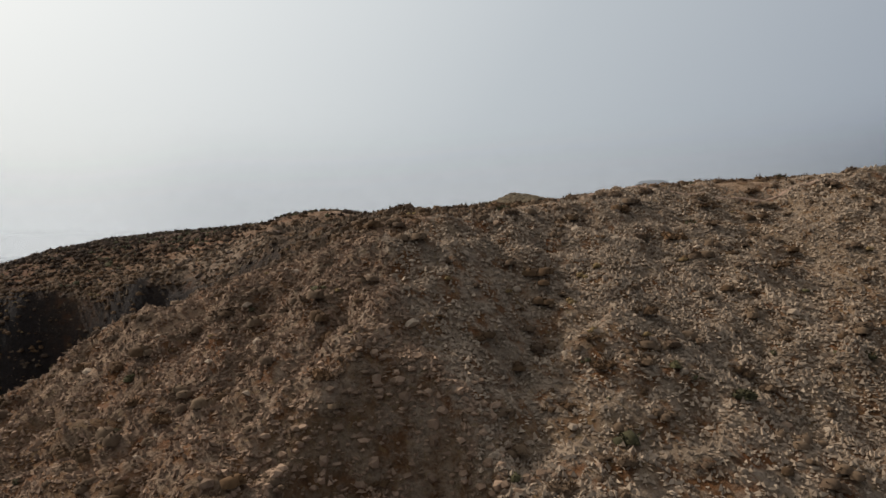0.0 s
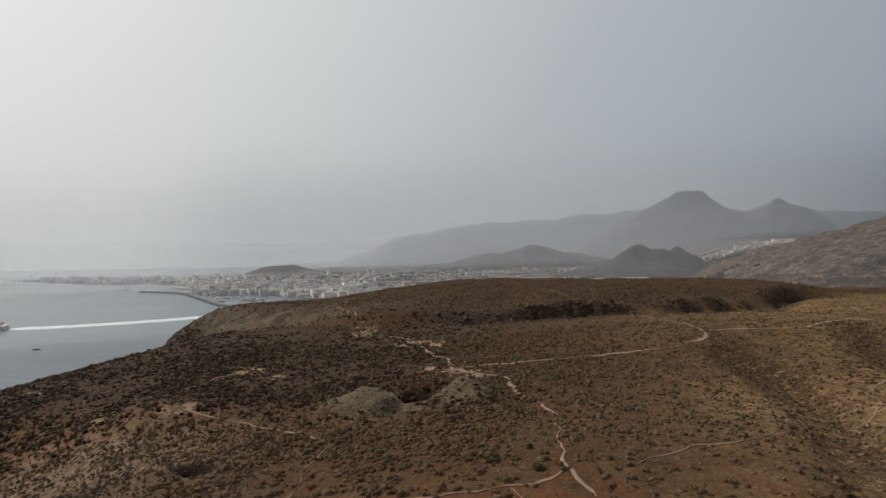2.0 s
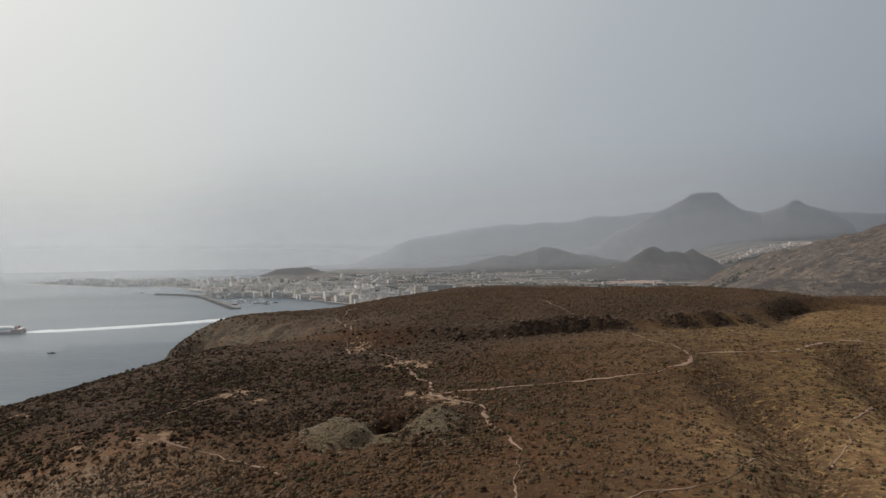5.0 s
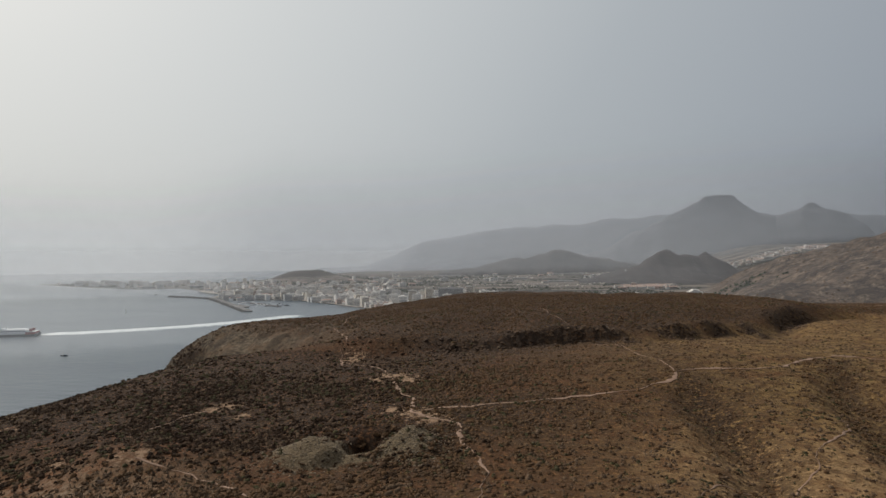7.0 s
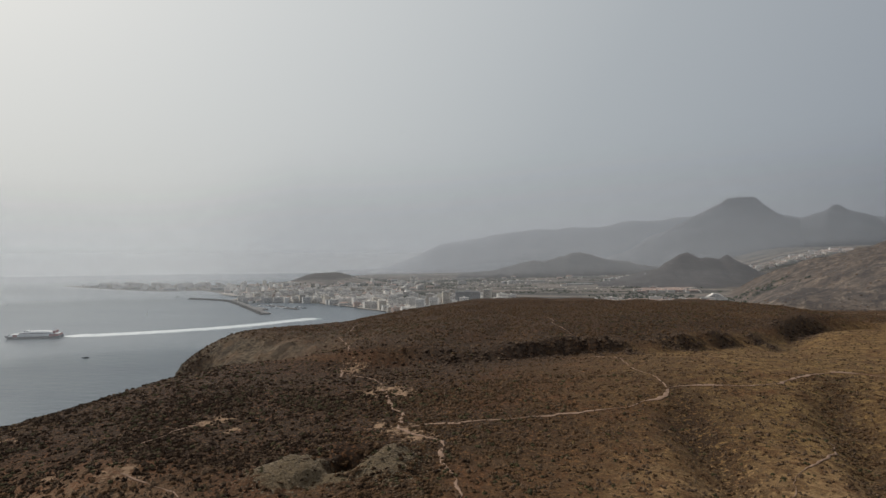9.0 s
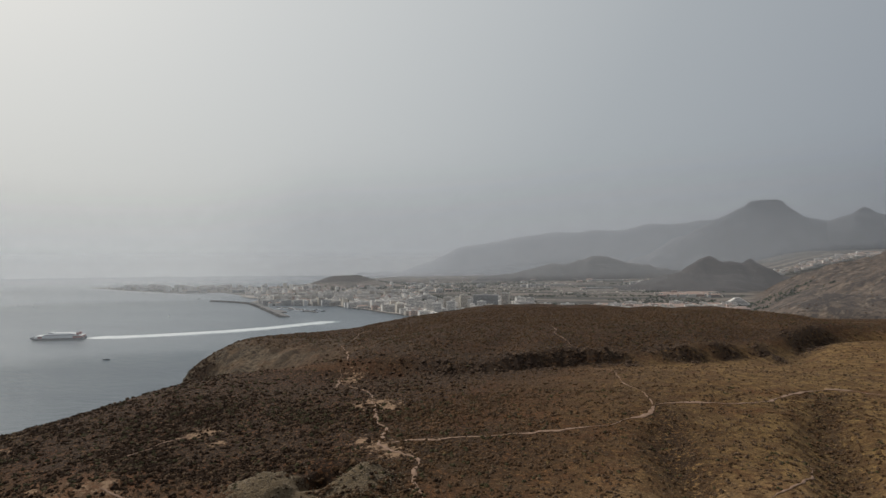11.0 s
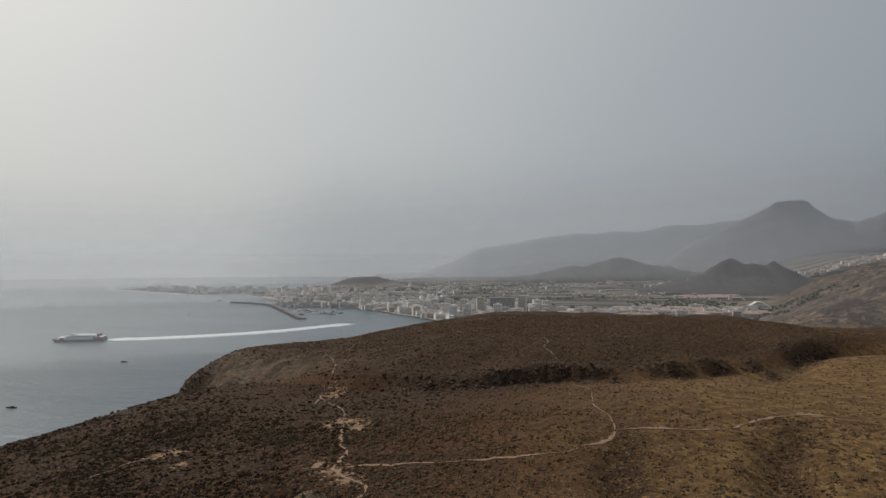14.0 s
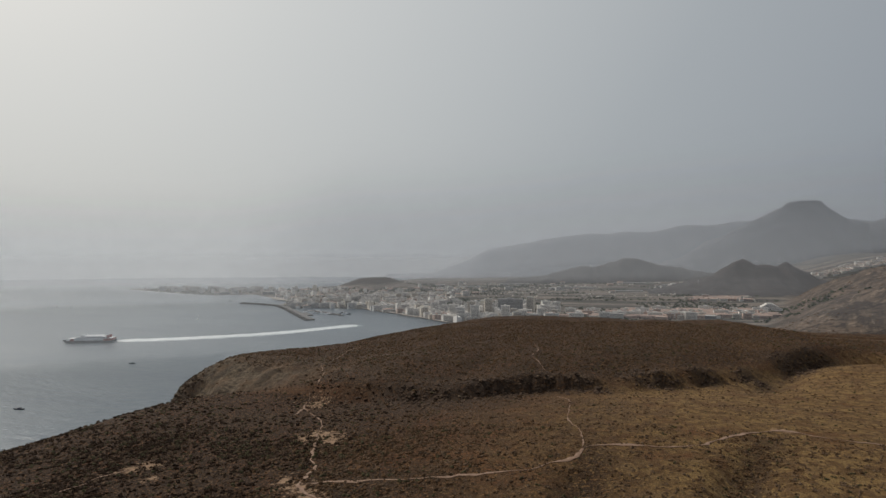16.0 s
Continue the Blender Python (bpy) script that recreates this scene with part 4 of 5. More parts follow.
def stone_form(seed):
    r = np.random.default_rng(seed)
    g = (1 + 5 ** 0.5) / 2
    v = np.array([(-1, g, 0), (1, g, 0), (-1, -g, 0), (1, -g, 0), (0, -1, g), (0, 1, g), (0, -1, -g), (0, 1, -g), (g, 0, -1), (g, 0, 1), (-g, 0, -1), (-g, 0, 1)]) / 1.9
    f = np.array([(0, 11, 5), (0, 5, 1), (0, 1, 7), (0, 7, 10), (0, 10, 11), (1, 5, 9), (5, 11, 4), (11, 10, 2), (10, 7, 6), (7, 1, 8),
                  (3, 9, 4), (3, 4, 2), (3, 2, 6), (3, 6, 8), (3, 8, 9), (4, 9, 5), (2, 4, 11), (6, 2, 10), (8, 6, 7), (9, 8, 1)])
    v = v * r.uniform(0.62, 1.25, (12, 1)) * (1.0, r.uniform(0.6, 0.95), r.uniform(0.45, 0.8))
    return v, f


def scatter(name, forms, x, y, size, mat, label, category, sink=0.0, tall=None, seed=3, soft=False):
    """Many small pieces as one mesh lying on the ground."""
    r = np.random.default_rng(seed)
    z = ground_z(x, y)
    pick = r.integers(0, len(forms), len(x))
    turn = r.uniform(0, 2 * math.pi, len(x))
    tall = r.uniform(0.75, 1.2, len(x)) if tall is None else tall
    vs, fs, tones, n0 = [], [], [], 0
    for k, (v, f) in enumerate(forms):
        q = np.where(pick == k)[0]
        if not len(q):
            continue
        c, s = np.cos(turn[q])[:, None], np.sin(turn[q])[:, None]
        sz = size[q][:, None]
        vx = (v[None, :, 0] * c - v[None, :, 1] * s) * sz + x[q][:, None]
        vy = (v[None, :, 0] * s + v[None, :, 1] * c) * sz + y[q][:, None]
        vz = v[None, :, 2] * sz * tall[q][:, None] + (z[q] - sink * size[q])[:, None]
        vs.append(np.stack([vx, vy, vz], 2).reshape(-1, 3))
        fs.append((f[None] + (np.arange(len(q)) * len(v))[:, None, None] + n0).reshape(-1, 3))
        tones.append(np.repeat(r.uniform(0, 1, len(q)), len(v)))
        n0 += len(q) * len(v)
    me = mesh_of(name, np.vstack(vs), np.vstack(fs), [mat], None, soft)
    give(me, "tone", np.concatenate(tones))
    return tagged(new(name, me), label, category, kind="stuff")


def throw(n, x0, x1, y0, y1, keep, gap=0.55):
    x, y = rng.uniform(x0, x1, n), rng.uniform(y0, y1, n)
    ok = (rng.uniform(0, 1, n) < keep(x, y)) & ~near_trail(x, y, gap) & (ground_z(x, y) > 4)
    return x[ok], y[ok]


def scrub_keep(x, y):
    dark = ramp(x, 70, 10) * ramp(y, 58, 72) + 0.8 * ramp(scarp_line(x, y), 0, 15)
    patchy = np.maximum(ramp(fbm(x, y, 14, 3, 301), -0.35, 0.25), 0.65 * ramp(x, 25, 65))
    slope = ramp(y, np.interp(x, RIM_X, RIM_Y) + 3, np.interp(x, RIM_X, RIM_Y) - 3)
    pits = bump2(x, y, 11.2, 102.6, 6.5, 6.0) + 0.9 * bump2(x, y, 27, 106, 5, 7) + bump2(x, y, 37, 52.5, 3, 3)
    thin = 1 - 0.38 * ramp(x, 26, 75) * ramp(scarp_line(x, y), 10, -6)
    return np.clip(thin * (0.62 + 0.38 * dark) * (0.25 + 0.75 * patchy) * (1 - 0.45 * slope) * (1 - 0.9 * np.minimum(1, pits)) * (1 - 0.97 * np.minimum(1, 1.7 * bump2(x, y, -70, 264, 45, 22, -12) + 1.6 * bump2(x, y, -101, 274, 11, 9))) * (1 - 0.6 * bump2(x, y, -28, 92, 14, 11)) * (1 - 0.65 * bump2(x, y, -20, 76, 24, 18)), 0, 1)


near_forms = [tuft(40, 400 + k, 0.85, 0.19, lobes=3, k6=6) for k in range(6)]
mid_forms = [tuft(7, 420 + k, 0.82, 0.26, lobes=2, k6=4) for k in range(6)]
far_forms = [tuft(3, 440 + k, 0.75, 0.35, lobes=1, k6=4 + k % 2) for k in range(6)]
for tag_, forms_, count, box_, lo, hi in (("near", near_forms, 8500, (-45, 90, 16, 76), 0.26, 0.95), ("mid", mid_forms, 56000, (-100, 175, 76, 172), 0.30, 1.0), ("far", far_forms, 74000, (-130, 300, 172, 480), 0.45, 1.25)):
    x_, y_ = throw(count, *box_, scrub_keep)
    sz_ = (lo + (hi - lo) * rng.uniform(0, 1, len(x_)) ** 1.7) * (1 - 0.26 * ramp(x_, 30, 80) * ramp(scarp_line(x_, y_), 10, -5))
    kind_ = rng.uniform(0, 1, len(x_)) + 0.25 * fbm(x_, y_, 40, 2, 303)
    dryness = ramp(x_, 20, 90) * ramp(scarp_line(x_, y_), 20, -10)
    a_ = kind_ < 0.09
    b_ = ~a_ & (kind_ > 0.99 - 0.15 * dryness)
    p_ = ~a_ & ~b_ & (rng.uniform(0, 1, len(x_)) < 0.20 + 0.42 * dryness + 0.35 * ramp(y_, 62, 50) + 0.12 * ramp(y_, 90, 60))
    k_ = ~a_ & ~b_ & ~p_ & (rng.uniform(0, 1, len(x_)) < ramp(x_ + 14 * fbm(x_, y_, 30, 2, 306), 44, 4) * ramp(y_, 84, 108) * ramp(scarp_line(x_, y_), 25, 0))
    for sel, mat_, nm, lb in ((k_, DARK_SCRUB, "dark_scrub", "dense dark brown scrub on the seaward slope"), (p_, PALE_SCRUB, "pale_scrub", "small pale brown dry bushes on straw-coloured ground"), (~a_ & ~b_ & ~p_ & ~k_, SCRUB, "dry_scrub", "dense low dry brown scrub on stony ground"), (a_, GREEN, "green_scrub", "low grey-green succulent scrub"), (b_, STRAW, "grass_tufts", "straw-coloured dry grass tufts")):
        if sel.any():
            scatter(nm, forms_, x_[sel], y_[sel], sz_[sel] * (0.6 if mat_ is STRAW else 1.0), mat_, lb, "scrub", sink=0.08, seed=11, soft=True)

x_, y_ = throw(5500, -25, 330, 200, 410, lambda x, y: np.exp(-((scarp_line(x, y) + 1) / 6) ** 2) * ramp(fbm(x, 0.4 * y, 34, 3, 331), -0.15, 0.2) + 0.15 * np.exp(-(to_line(x, y, RAVINE)[0] / 7) ** 2), 0.5)
scatter("scarp_scrub", far_forms, x_, y_, 0.6 + 1.1 * rng.uniform(0, 1, len(x_)) ** 2, SCRUB, "dark dense scrub under the rock step", "scrub", sink=0.1, seed=19)
x_, y_ = rng.uniform(300, 1500, 40000), rng.uniform(850, 2300, 40000)
ok_ = (x_ > hill_foot(y_)) & (x_ < hill_foot(y_) + 650) & (fbm(x_, y_, 90, 4, 345) > 0.0)
x_, y_ = x_[ok_][:4500], y_[ok_][:4500]
scatter("hill_scrub", far_forms, x_, y_, 1.2 + 3.0 * rng.uniform(0, 1, len(x_)) ** 2, SCRUB, "dark scrub and rocks dotting the far hillside", "scrub", sink=0.1, seed=26)
stones = [stone_form(500 + k) for k in range(5)]


def slope_keep(x, y):
    r_ = np.interp(x, RIM_X, RIM_Y)
    clear = (1 - np.minimum(1, 1.4 * bump2(x, y, 37.4, 51.2, 3.2, 2.6))) * (1 - bump2(x, y, 48, 52.6, 2.0, 2.0))
    return clear * ramp(y, r_ + 5, r_ - 3) * (0.45 + 0.55 * ramp(fbm(x + 0.6 * y, 0.4 * y, 8, 3, 311), -0.3, 0.3))


pebbles = []
for k in range(5):
    r_ = np.random.default_rng(540 + k)
    pebbles.append((np.array([(1, 0, 0), (-1, 0, 0), (0, 0.8, 0), (0, -0.8, 0), (0, 0, 0.7), (0, 0, -0.7)]) * r_.uniform(0.6, 1.3, (6, 1)) + r_.normal(size=(6, 3)) * 0.26,
                    np.array([(0, 2, 4), (2, 1, 4), (1, 3, 4), (3, 0, 4), (2, 0, 5), (1, 2, 5), (3, 1, 5), (0, 3, 5)])))
x_, y_ = throw(215000, -32, 66, 15, 58, slope_keep, 0.3)
brown = x_ + 9 * fbm(x_, y_, 9, 3, 315) < -1
for sel, mat_, nm, lb in ((brown, CLOD, "brown_rubble", "orange-brown crumbling rubble on the spur"), (~brown, SCREE, "scree_pebbles", "dense loose pale rubble on the slope")):
    scatter(nm, pebbles, x_[sel], y_[sel], 0.085 + 0.11 * rng.uniform(0, 1, sel.sum()) ** 1.6, mat_, lb, "stones", sink=-0.15, seed=18)
x_, y_ = throw(52000, -60, 4, 44, 112, lambda x, y: np.clip(1.1 * bump2(x, y, -20, 70, 24, 24) + 0.8 * np.exp(-(to_line(x, y, GULLY)[0] / 22) ** 2), 0, 1) * (0.25 + 0.75 * ramp(fbm(x, y, 9, 3, 314), -0.3, 0.3)) * ramp(y, np.interp(x, RIM_X, RIM_Y), np.interp(x, RIM_X, RIM_Y) + 6) * (1 - 0.7 * ramp(x, -16, -26) * ramp(np.interp(x, WALL_X, WALL_Y) + 1 - y, 0, 4)), 0.4)
scatter("gully_rubble", pebbles, x_, y_, 0.10 + 0.34 * rng.uniform(0, 1, len(x_)) ** 2.2, STONE, "pale rubble on the far side of the gully", "stones", sink=0.05, seed=27)
x_, y_ = throw(14000, -45, 85, 14, 62, slope_keep, 0.35)
brown = x_ + 9 * fbm(x_, y_, 9, 3, 315) < -1
for sel, mat_, nm, lb in ((brown, CLOD, "brown_clods", "orange-brown clods and stones on the spur"), (~brown, SCREE, "scree_stones", "loose weathered lava stones on the slope")):
    scatter(nm, stones, x_[sel], y_[sel], 0.10 + 0.16 * rng.uniform(0, 1, sel.sum()) ** 3, mat_, lb, "stones", sink=0.12, seed=12)
x_, y_ = throw(9000, -30, 330, 195, 400, lambda x, y: np.exp(-(scarp_line(x, y) / 7) ** 2) * ramp(fbm(x, y, 16, 2, 312), -0.2, 0.3), 0.5)
scatter("pale_scarp_rocks", stones, x_, y_, 0.2 + 0.6 * rng.uniform(0, 1, len(x_)) ** 2.5, STONE, "broken pale lava rocks along the rock step", "rocks", sink=0.2, seed=23)
x_, y_ = throw(130000, -120, 215, 60, 360, lambda x, y: np.minimum(1, 1.2 * sum(bump2(x, y, *q) for q in ROCKS)) ** 2 * 0.8, 0.5)
scatter("scarp_rocks", stones, x_, y_, 0.3 + 1.0 * rng.uniform(0, 1, len(x_)) ** 2.2, ROCK, "broken lava rocks along the rock step", "rocks", sink=0.2, seed=13)
x_, y_ = throw(5000, -9, 6, 17, 31, lambda x, y: 0.75 * ramp(np.hypot((x + 2.2) / 1.35, y - 24.2), 6.0, 3.0), 0.1)
scatter("hollow_rocks", stones, x_, y_, 0.08 + 0.26 * rng.uniform(0, 1, len(x_)) ** 2.4, CLOD, "broken brown rocks in the hollow of the slope", "rocks", sink=0.1, seed=28)
x_, y_ = throw(8000, -110, 0, 30, 110, lambda x, y: (np.exp(-(to_line(x, y, GULLY)[0] / 18) ** 2) + 0.5 * ramp(np.interp(x, WALL_X, WALL_Y) + 2 - y, 0, 5)) * ramp(x, -10, -22), 0.5)
ok_ = y_ > np.interp(x_, RIM_X, RIM_Y) + 12
x_, y_ = x_[ok_], y_[ok_]
scatter("gully_rocks", stones, x_, y_, 0.15 + 0.7 * rng.uniform(0, 1, len(x_)) ** 3, ROCK, "dark broken rocks in the gully", "rocks", sink=0.2, seed=14)
x_, y_ = throw(16000, 0, 45, 92, 122, lambda x, y: np.minimum(1, bump2(x, y, 11.2, 102.6, 6.0, 5.8) + bump2(x, y, 27.4, 106, 4.6, 7)), 0.2)
scatter("spoil_stones", stones, x_, y_, 0.08 + 0.22 * rng.uniform(0, 1, len(x_)) ** 2, SPOIL, "grey-yellow gravel of an old spoil heap", "stones", sink=0.1, seed=15)
x_, y_ = throw(5000, 60, 130, 78, 172, lambda x, y: np.exp(-(to_line(x, y, DITCH_EAST)[0] / 5) ** 2) + 0.6 * np.exp(-(to_line(x, y, DITCH)[0] / 4) ** 2), 0.6)
scatter("ditch_scrub", mid_forms, x_, y_, 0.25 + 0.6 * rng.uniform(0, 1, len(x_)) ** 2, SCRUB, "dark scrub growing in the dry ditches", "scrub", sink=0.1, seed=24)
grass = [tuft(4, 460 + k, 0.6, 0.5, lobes=1, k6=4) for k in range(4)]
x_, y_ = throw(18000, 15, 150, 62, 200, lambda x, y: ramp(x, 10, 60) * ramp(scarp_line(x, y), 0, -14) * (0.15 + 0.5 * ramp(fbm(x, y, 11, 3, 341), -0.2, 0.4)), 0.4)
scatter("grass_tufts", grass, x_, y_, 0.10 + 0.22 * rng.uniform(0, 1, len(x_)) ** 2, STRAW, "small straw-coloured dry grass tufts", "grass", sink=0.1, seed=25)
x_, y_ = throw(30000, -60, 170, 60, 215, lambda x, y: 0.25 + 0.5 * ramp(fbm(x, y, 22, 3, 313), 0, 0.4), 0.3)
scatter("field_stones", pebbles, x_, y_, 0.08 + 0.3 * rng.uniform(0, 1, len(x_)) ** 3, STONE, "scattered stones between the scrub", "stones", sink=0.15, seed=16)
x_, y_ = throw(11000, -135, -30, 235, 330, lambda x, y: (1 - np.minimum(1, 1.6 * bump2(x, y, -101, 274, 12, 9))) * bump2(x, y, -85, 285, 35, 26) * ramp(fbm(x, y, 13, 3, 316), -0.05, 0.3), 0.3)
scatter("bluff_rocks", stones, x_, y_, 0.2 + 0.8 * rng.uniform(0, 1, len(x_)) ** 2.5, STONE, "pale broken rocks on the bluff over the sea", "rocks", sink=0.2, seed=17)


# ---- the town, the harbour and the ships ----
def shore(x, y):
    return float(country(np.array([float(x)]), np.array([float(y)]))[1][0])


def block(name, w, d, floors, wall, roof, label, category, gable=False, tower=True):
    """A building: walls, roof, a glazed band and a balcony slab for each floor on the sunny side."""
    root = new(name)
    h = 3.1 * floors + 0.6
    so = Solid().box(-w / 2, w / 2, -d / 2, d / 2, -6, h)
    if tower:
        so.box(-w * 0.12, w * 0.10, -d * 0.05, d * 0.3, h - 0.2, h + 2.8)
    part("wall", so.mesh("wall", wall), root)
    so = Solid()
    if gable:
        so.v, so.n = [(-w / 2 - 0.5, -d / 2 - 0.5, h), (w / 2 + 0.5, -d / 2 - 0.5, h), (w / 2 + 0.5, d / 2 + 0.5, h), (-w / 2 - 0.5, d / 2 + 0.5, h), (-w / 2 - 0.5, 0, h + d * 0.22), (w / 2 + 0.5, 0, h + d * 0.22)], 6
        so.f = [[0, 1, 5, 4], [2, 3, 4, 5], [1, 2, 5], [3, 0, 4], [3, 2, 1, 0]]
    else:
        for a in (-1, 1):
            so.box(a * w / 2 - 0.2, a * w / 2 + 0.2, -d / 2 - 0.2, d / 2 + 0.2, h, h + 0.9)
            so.box(-w / 2 + 0.2, w / 2 - 0.2, a * d / 2 - 0.2, a * d / 2 + 0.2, h, h + 0.9)
        so.box(-w / 2 + 0.2, w / 2 - 0.2, -d / 2 + 0.2, d / 2 - 0.2, h, h + 0.12)
    part("roof", so.mesh("roof", roof), root)
    glass = Solid().box(-w / 2 + 1.6, w / 2 - 1.6, -d / 2 - 0.06, -d / 2 + 0.02, 1.1, 2.1).mesh("window_band", GLASS)
    slab = Solid().box(-w / 2 + 0.3, w / 2 - 0.3, -d / 2 - 1.4, -d / 2 - 0.02, 0.0, 0.18)
    slab.box(-w / 2 + 0.3, w / 2 - 0.3, -d / 2 - 1.4, -d / 2 - 1.28, 0.18, 1.0)
    slab = slab.mesh("balcony", wall)
    for k in range(floors):
        for nm, me in (("window_band", glass),) + ((("balcony", slab),) if k else ()):
            ob = part(nm, me, root)
            ob.location.z = 3.1 * k + 0.3
    return tagged(root, label, category)


KINDS = [
    (block("apartment_block", 26, 13, 5, WHITE, FLAT, "white five-storey apartment block with balconies", "building"), 3.0),
    (block("apartment_block", 20, 14, 7, CREAM, FLAT, "cream seven-storey apartment block with balconies", "building"), 1.4),
    (block("apartment_block", 34, 12, 4, WHITE, FLAT, "long white four-storey apartment block", "building"), 2.5),
    (block("apartment_block", 18, 12, 4, ROSE, FLAT, "terracotta-coloured four-storey apartment block", "building"), 1.0),
    (block("terraced_house", 22, 10, 2, WHITE, TILE, "white two-storey houses with clay tile roof", "house", gable=True, tower=False), 2.2),
    (block("town_house", 16, 10, 3, CREAM, FLAT, "cream three-storey house with flat roof", "house"), 2.0),
    (block("row_house", 26, 11, 2, ROSE, TILE, "terracotta two-storey houses with clay tile roof", "house", gable=True, tower=False), 0.9),
    (block("warehouse", 46, 24, 2, GREY, FLAT, "long low grey warehouse", "building", tower=False), 0.5),
    (block("hotel_tower", 22, 16, 10, WHITE, FLAT, "white ten-storey hotel tower", "hotel"), 0.35),
    (block("hotel_tower", 20, 15, 12, CREAM, FLAT, "cream twelve-storey hotel tower", "hotel"), 0.25),
]
for ob_, _ in KINDS:
    ob_.location = (0, 0, 0)
used = [False] * len(KINDS)


def put(kind, x, y, turn, group):
    m = pose(x, y, max(1.0, float(ground_z(x, y))) + 0.1, 0, 0, turn)
    src = KINDS[kind][0]
    if not used[kind]:
        used[kind], src.matrix_basis = True, m
        return tagged(src, group=group)
    return tagged(copy_thing(src, m), group=group)


town_rng = random.Random(5)
spots = []


def quarter(n, x0, x1, y0, y1, weights, turn, group, gap=17, test=None):
    """Fills a quarter of the town with buildings along rows, none closer than gap."""
    made = tries = 0
    while made < n and tries < n * 40:
        tries += 1
        x, y = town_rng.uniform(x0, x1), town_rng.uniform(y0, y1)
        if (test and not test(x, y)) or shore(x, y) < (7 if test else 16) or any((x - a) ** 2 + (y - b) ** 2 < gap * gap for a, b in spots):
            continue
        spots.append((x, y))
        k = town_rng.choices(range(len(KINDS)), weights)[0]
        put(k, x, y, turn + town_rng.choice((0, 0, 0, 90)) + town_rng.uniform(-6, 6), group)
        made += 1


# the large grey slab hotel and its neighbours above the bay
slab_hotel = tagged(block("slab_hotel", 66, 15, 12, GREY, FLAT, "broad grey twelve-storey slab hotel", "hotel"), group="hotels above the bay")
slab_hotel.matrix_basis = pose(-108, 1690, float(ground_z(-108, 1690)), 0, 0, 4)
spots += [(-135, 1690), (-108, 1690), (-80, 1690)]
for k, x, y in ((8, -178, 1545), (9, -196, 1600), (8, -235, 1570), (9, -165, 1680), (8, -205, 1500), (8, -300, 1640), (9, -60, 1760)):
    spots.append((x, y))
    put(k, x, y, town_rng.uniform(-15, 15), "hotels above the bay")
old = [2.2, 0.3, 3.2, 0.4, 2.4, 3.4, 0.4, 0.05, 0.02, 0.01]
low = [0, 0, 0.9, 0.2, 3.6, 1.2, 1.5, 0.2, 0, 0]
quarter(190, -820, -330, 1700, 2330, old, 20, "buildings of the old town", 15)
quarter(70, -840, -60, 1470, 2000, [2.5, 0.6, 3, 0.5, 1.5, 2.5, 0.4, 0, 0.1, 0], 30, "buildings along the bay", 14, lambda x, y: shore(x, y) < 75)
quarter(75, -900, -300, 1850, 2700, [0.3, 0, 0.6, 0.2, 3, 2, 0.8, 0, 0, 0], 20, "buildings of the old town", 13)
quarter(110, -420, 10, 1480, 1930, [2.2, 0.4, 3.0, 0.4, 2.4, 3.0, 0.4, 0.1, 0.03, 0.02], 10, "buildings above the bay", 14)
quarter(60, 30, 330, 1560, 1720, [0.6, 0.1, 1.2, 1.4, 1.5, 0.6, 3.0, 0.4, 0, 0], -5, "houses on the eastern side", 20)
quarter(120, 180, 520, 1600, 1800, low, -8, "houses on the eastern side", 16)
quarter(40, 400, 590, 2100, 2230, [0, 0, 0.5, 0.2, 3.4, 1.0, 1.5, 0, 0, 0], -8, "houses before the dark hill", 20)
quarter(120, -1900, -900, 2030, 2700, [2, 0.1, 3, 0.2, 2.2, 2.5, 0.4, 0.1, 0, 0], 30, "buildings on the spit", 20)
quarter(22, -750, 300, 2450, 3300, [0, 0, 0.6, 0, 2, 0.8, 0.8, 0.6, 0, 0], 15, "scattered buildings on the plain", 40)
quarter(110, 990, 1420, 2900, 3040, [0, 0, 0.8, 0, 4, 0.6, 0.3, 0, 0, 0], -15, "white houses on the far slope", 14)
quarter(9, 380, 560, 2700, 2900, [2, 0, 1, 0, 1, 0, 0, 0.5, 0, 0], 0, "white houses beside the dark hill", 24)

# stepped white resort at the eastern end
resort = new("terraced_resort")
for k in range(6):
    so = Solid().box(-34 + 5.5 * k, 34 - 5.0 * k, -13 + 2 * k, 13, 3.2 * k - 4 * (k == 0), 3.2 * k + 3.2)
    part("terrace", so.mesh("terrace", WHITE), resort)
    part("window_band", Solid().box(-32 + 5.5 * k, 32 - 5.0 * k, -13.06 + 2 * k, -12.9 + 2 * k, 3.2 * k + 0.9, 3.2 * k + 2.3).mesh("window_band", GLASS), resort)
tagged(resort, "white stepped resort building like a pyramid", "building")
resort.location = (545, 1790, float(ground_z(545, 1790)))

# greenhouses, a pale road and a mast on the plain
for x, y, w, d, t in ((520, 2960, 150, 40, 6), (330, 3080, 190, 30, -4), (-250, 3150, 150, 50, 10), (60, 2780, 130, 36, 3), (250, 2560, 110, 30, 8), (-420, 2900, 140, 40, 12)):
    g = new("greenhouse", Solid().box(-w / 2, w / 2, -d / 2, d / 2, -4, 5, (-w / 2 + 3, w / 2 - 3, -d / 2 + 4, d / 2 - 4)).mesh("greenhouse", CONCRETE))
    part("ridge", Solid().box(-w / 2 + 3, w / 2 - 3, -1.5, 1.5, 4.8, 6.2).mesh("ridge", WHITE), g)
    tagged(g, "long pale plastic greenhouse on the plain", "greenhouse", "greenhouses")
    g.matrix_basis = pose(x, y, float(ground_z(x, y)), 0, 0, t)
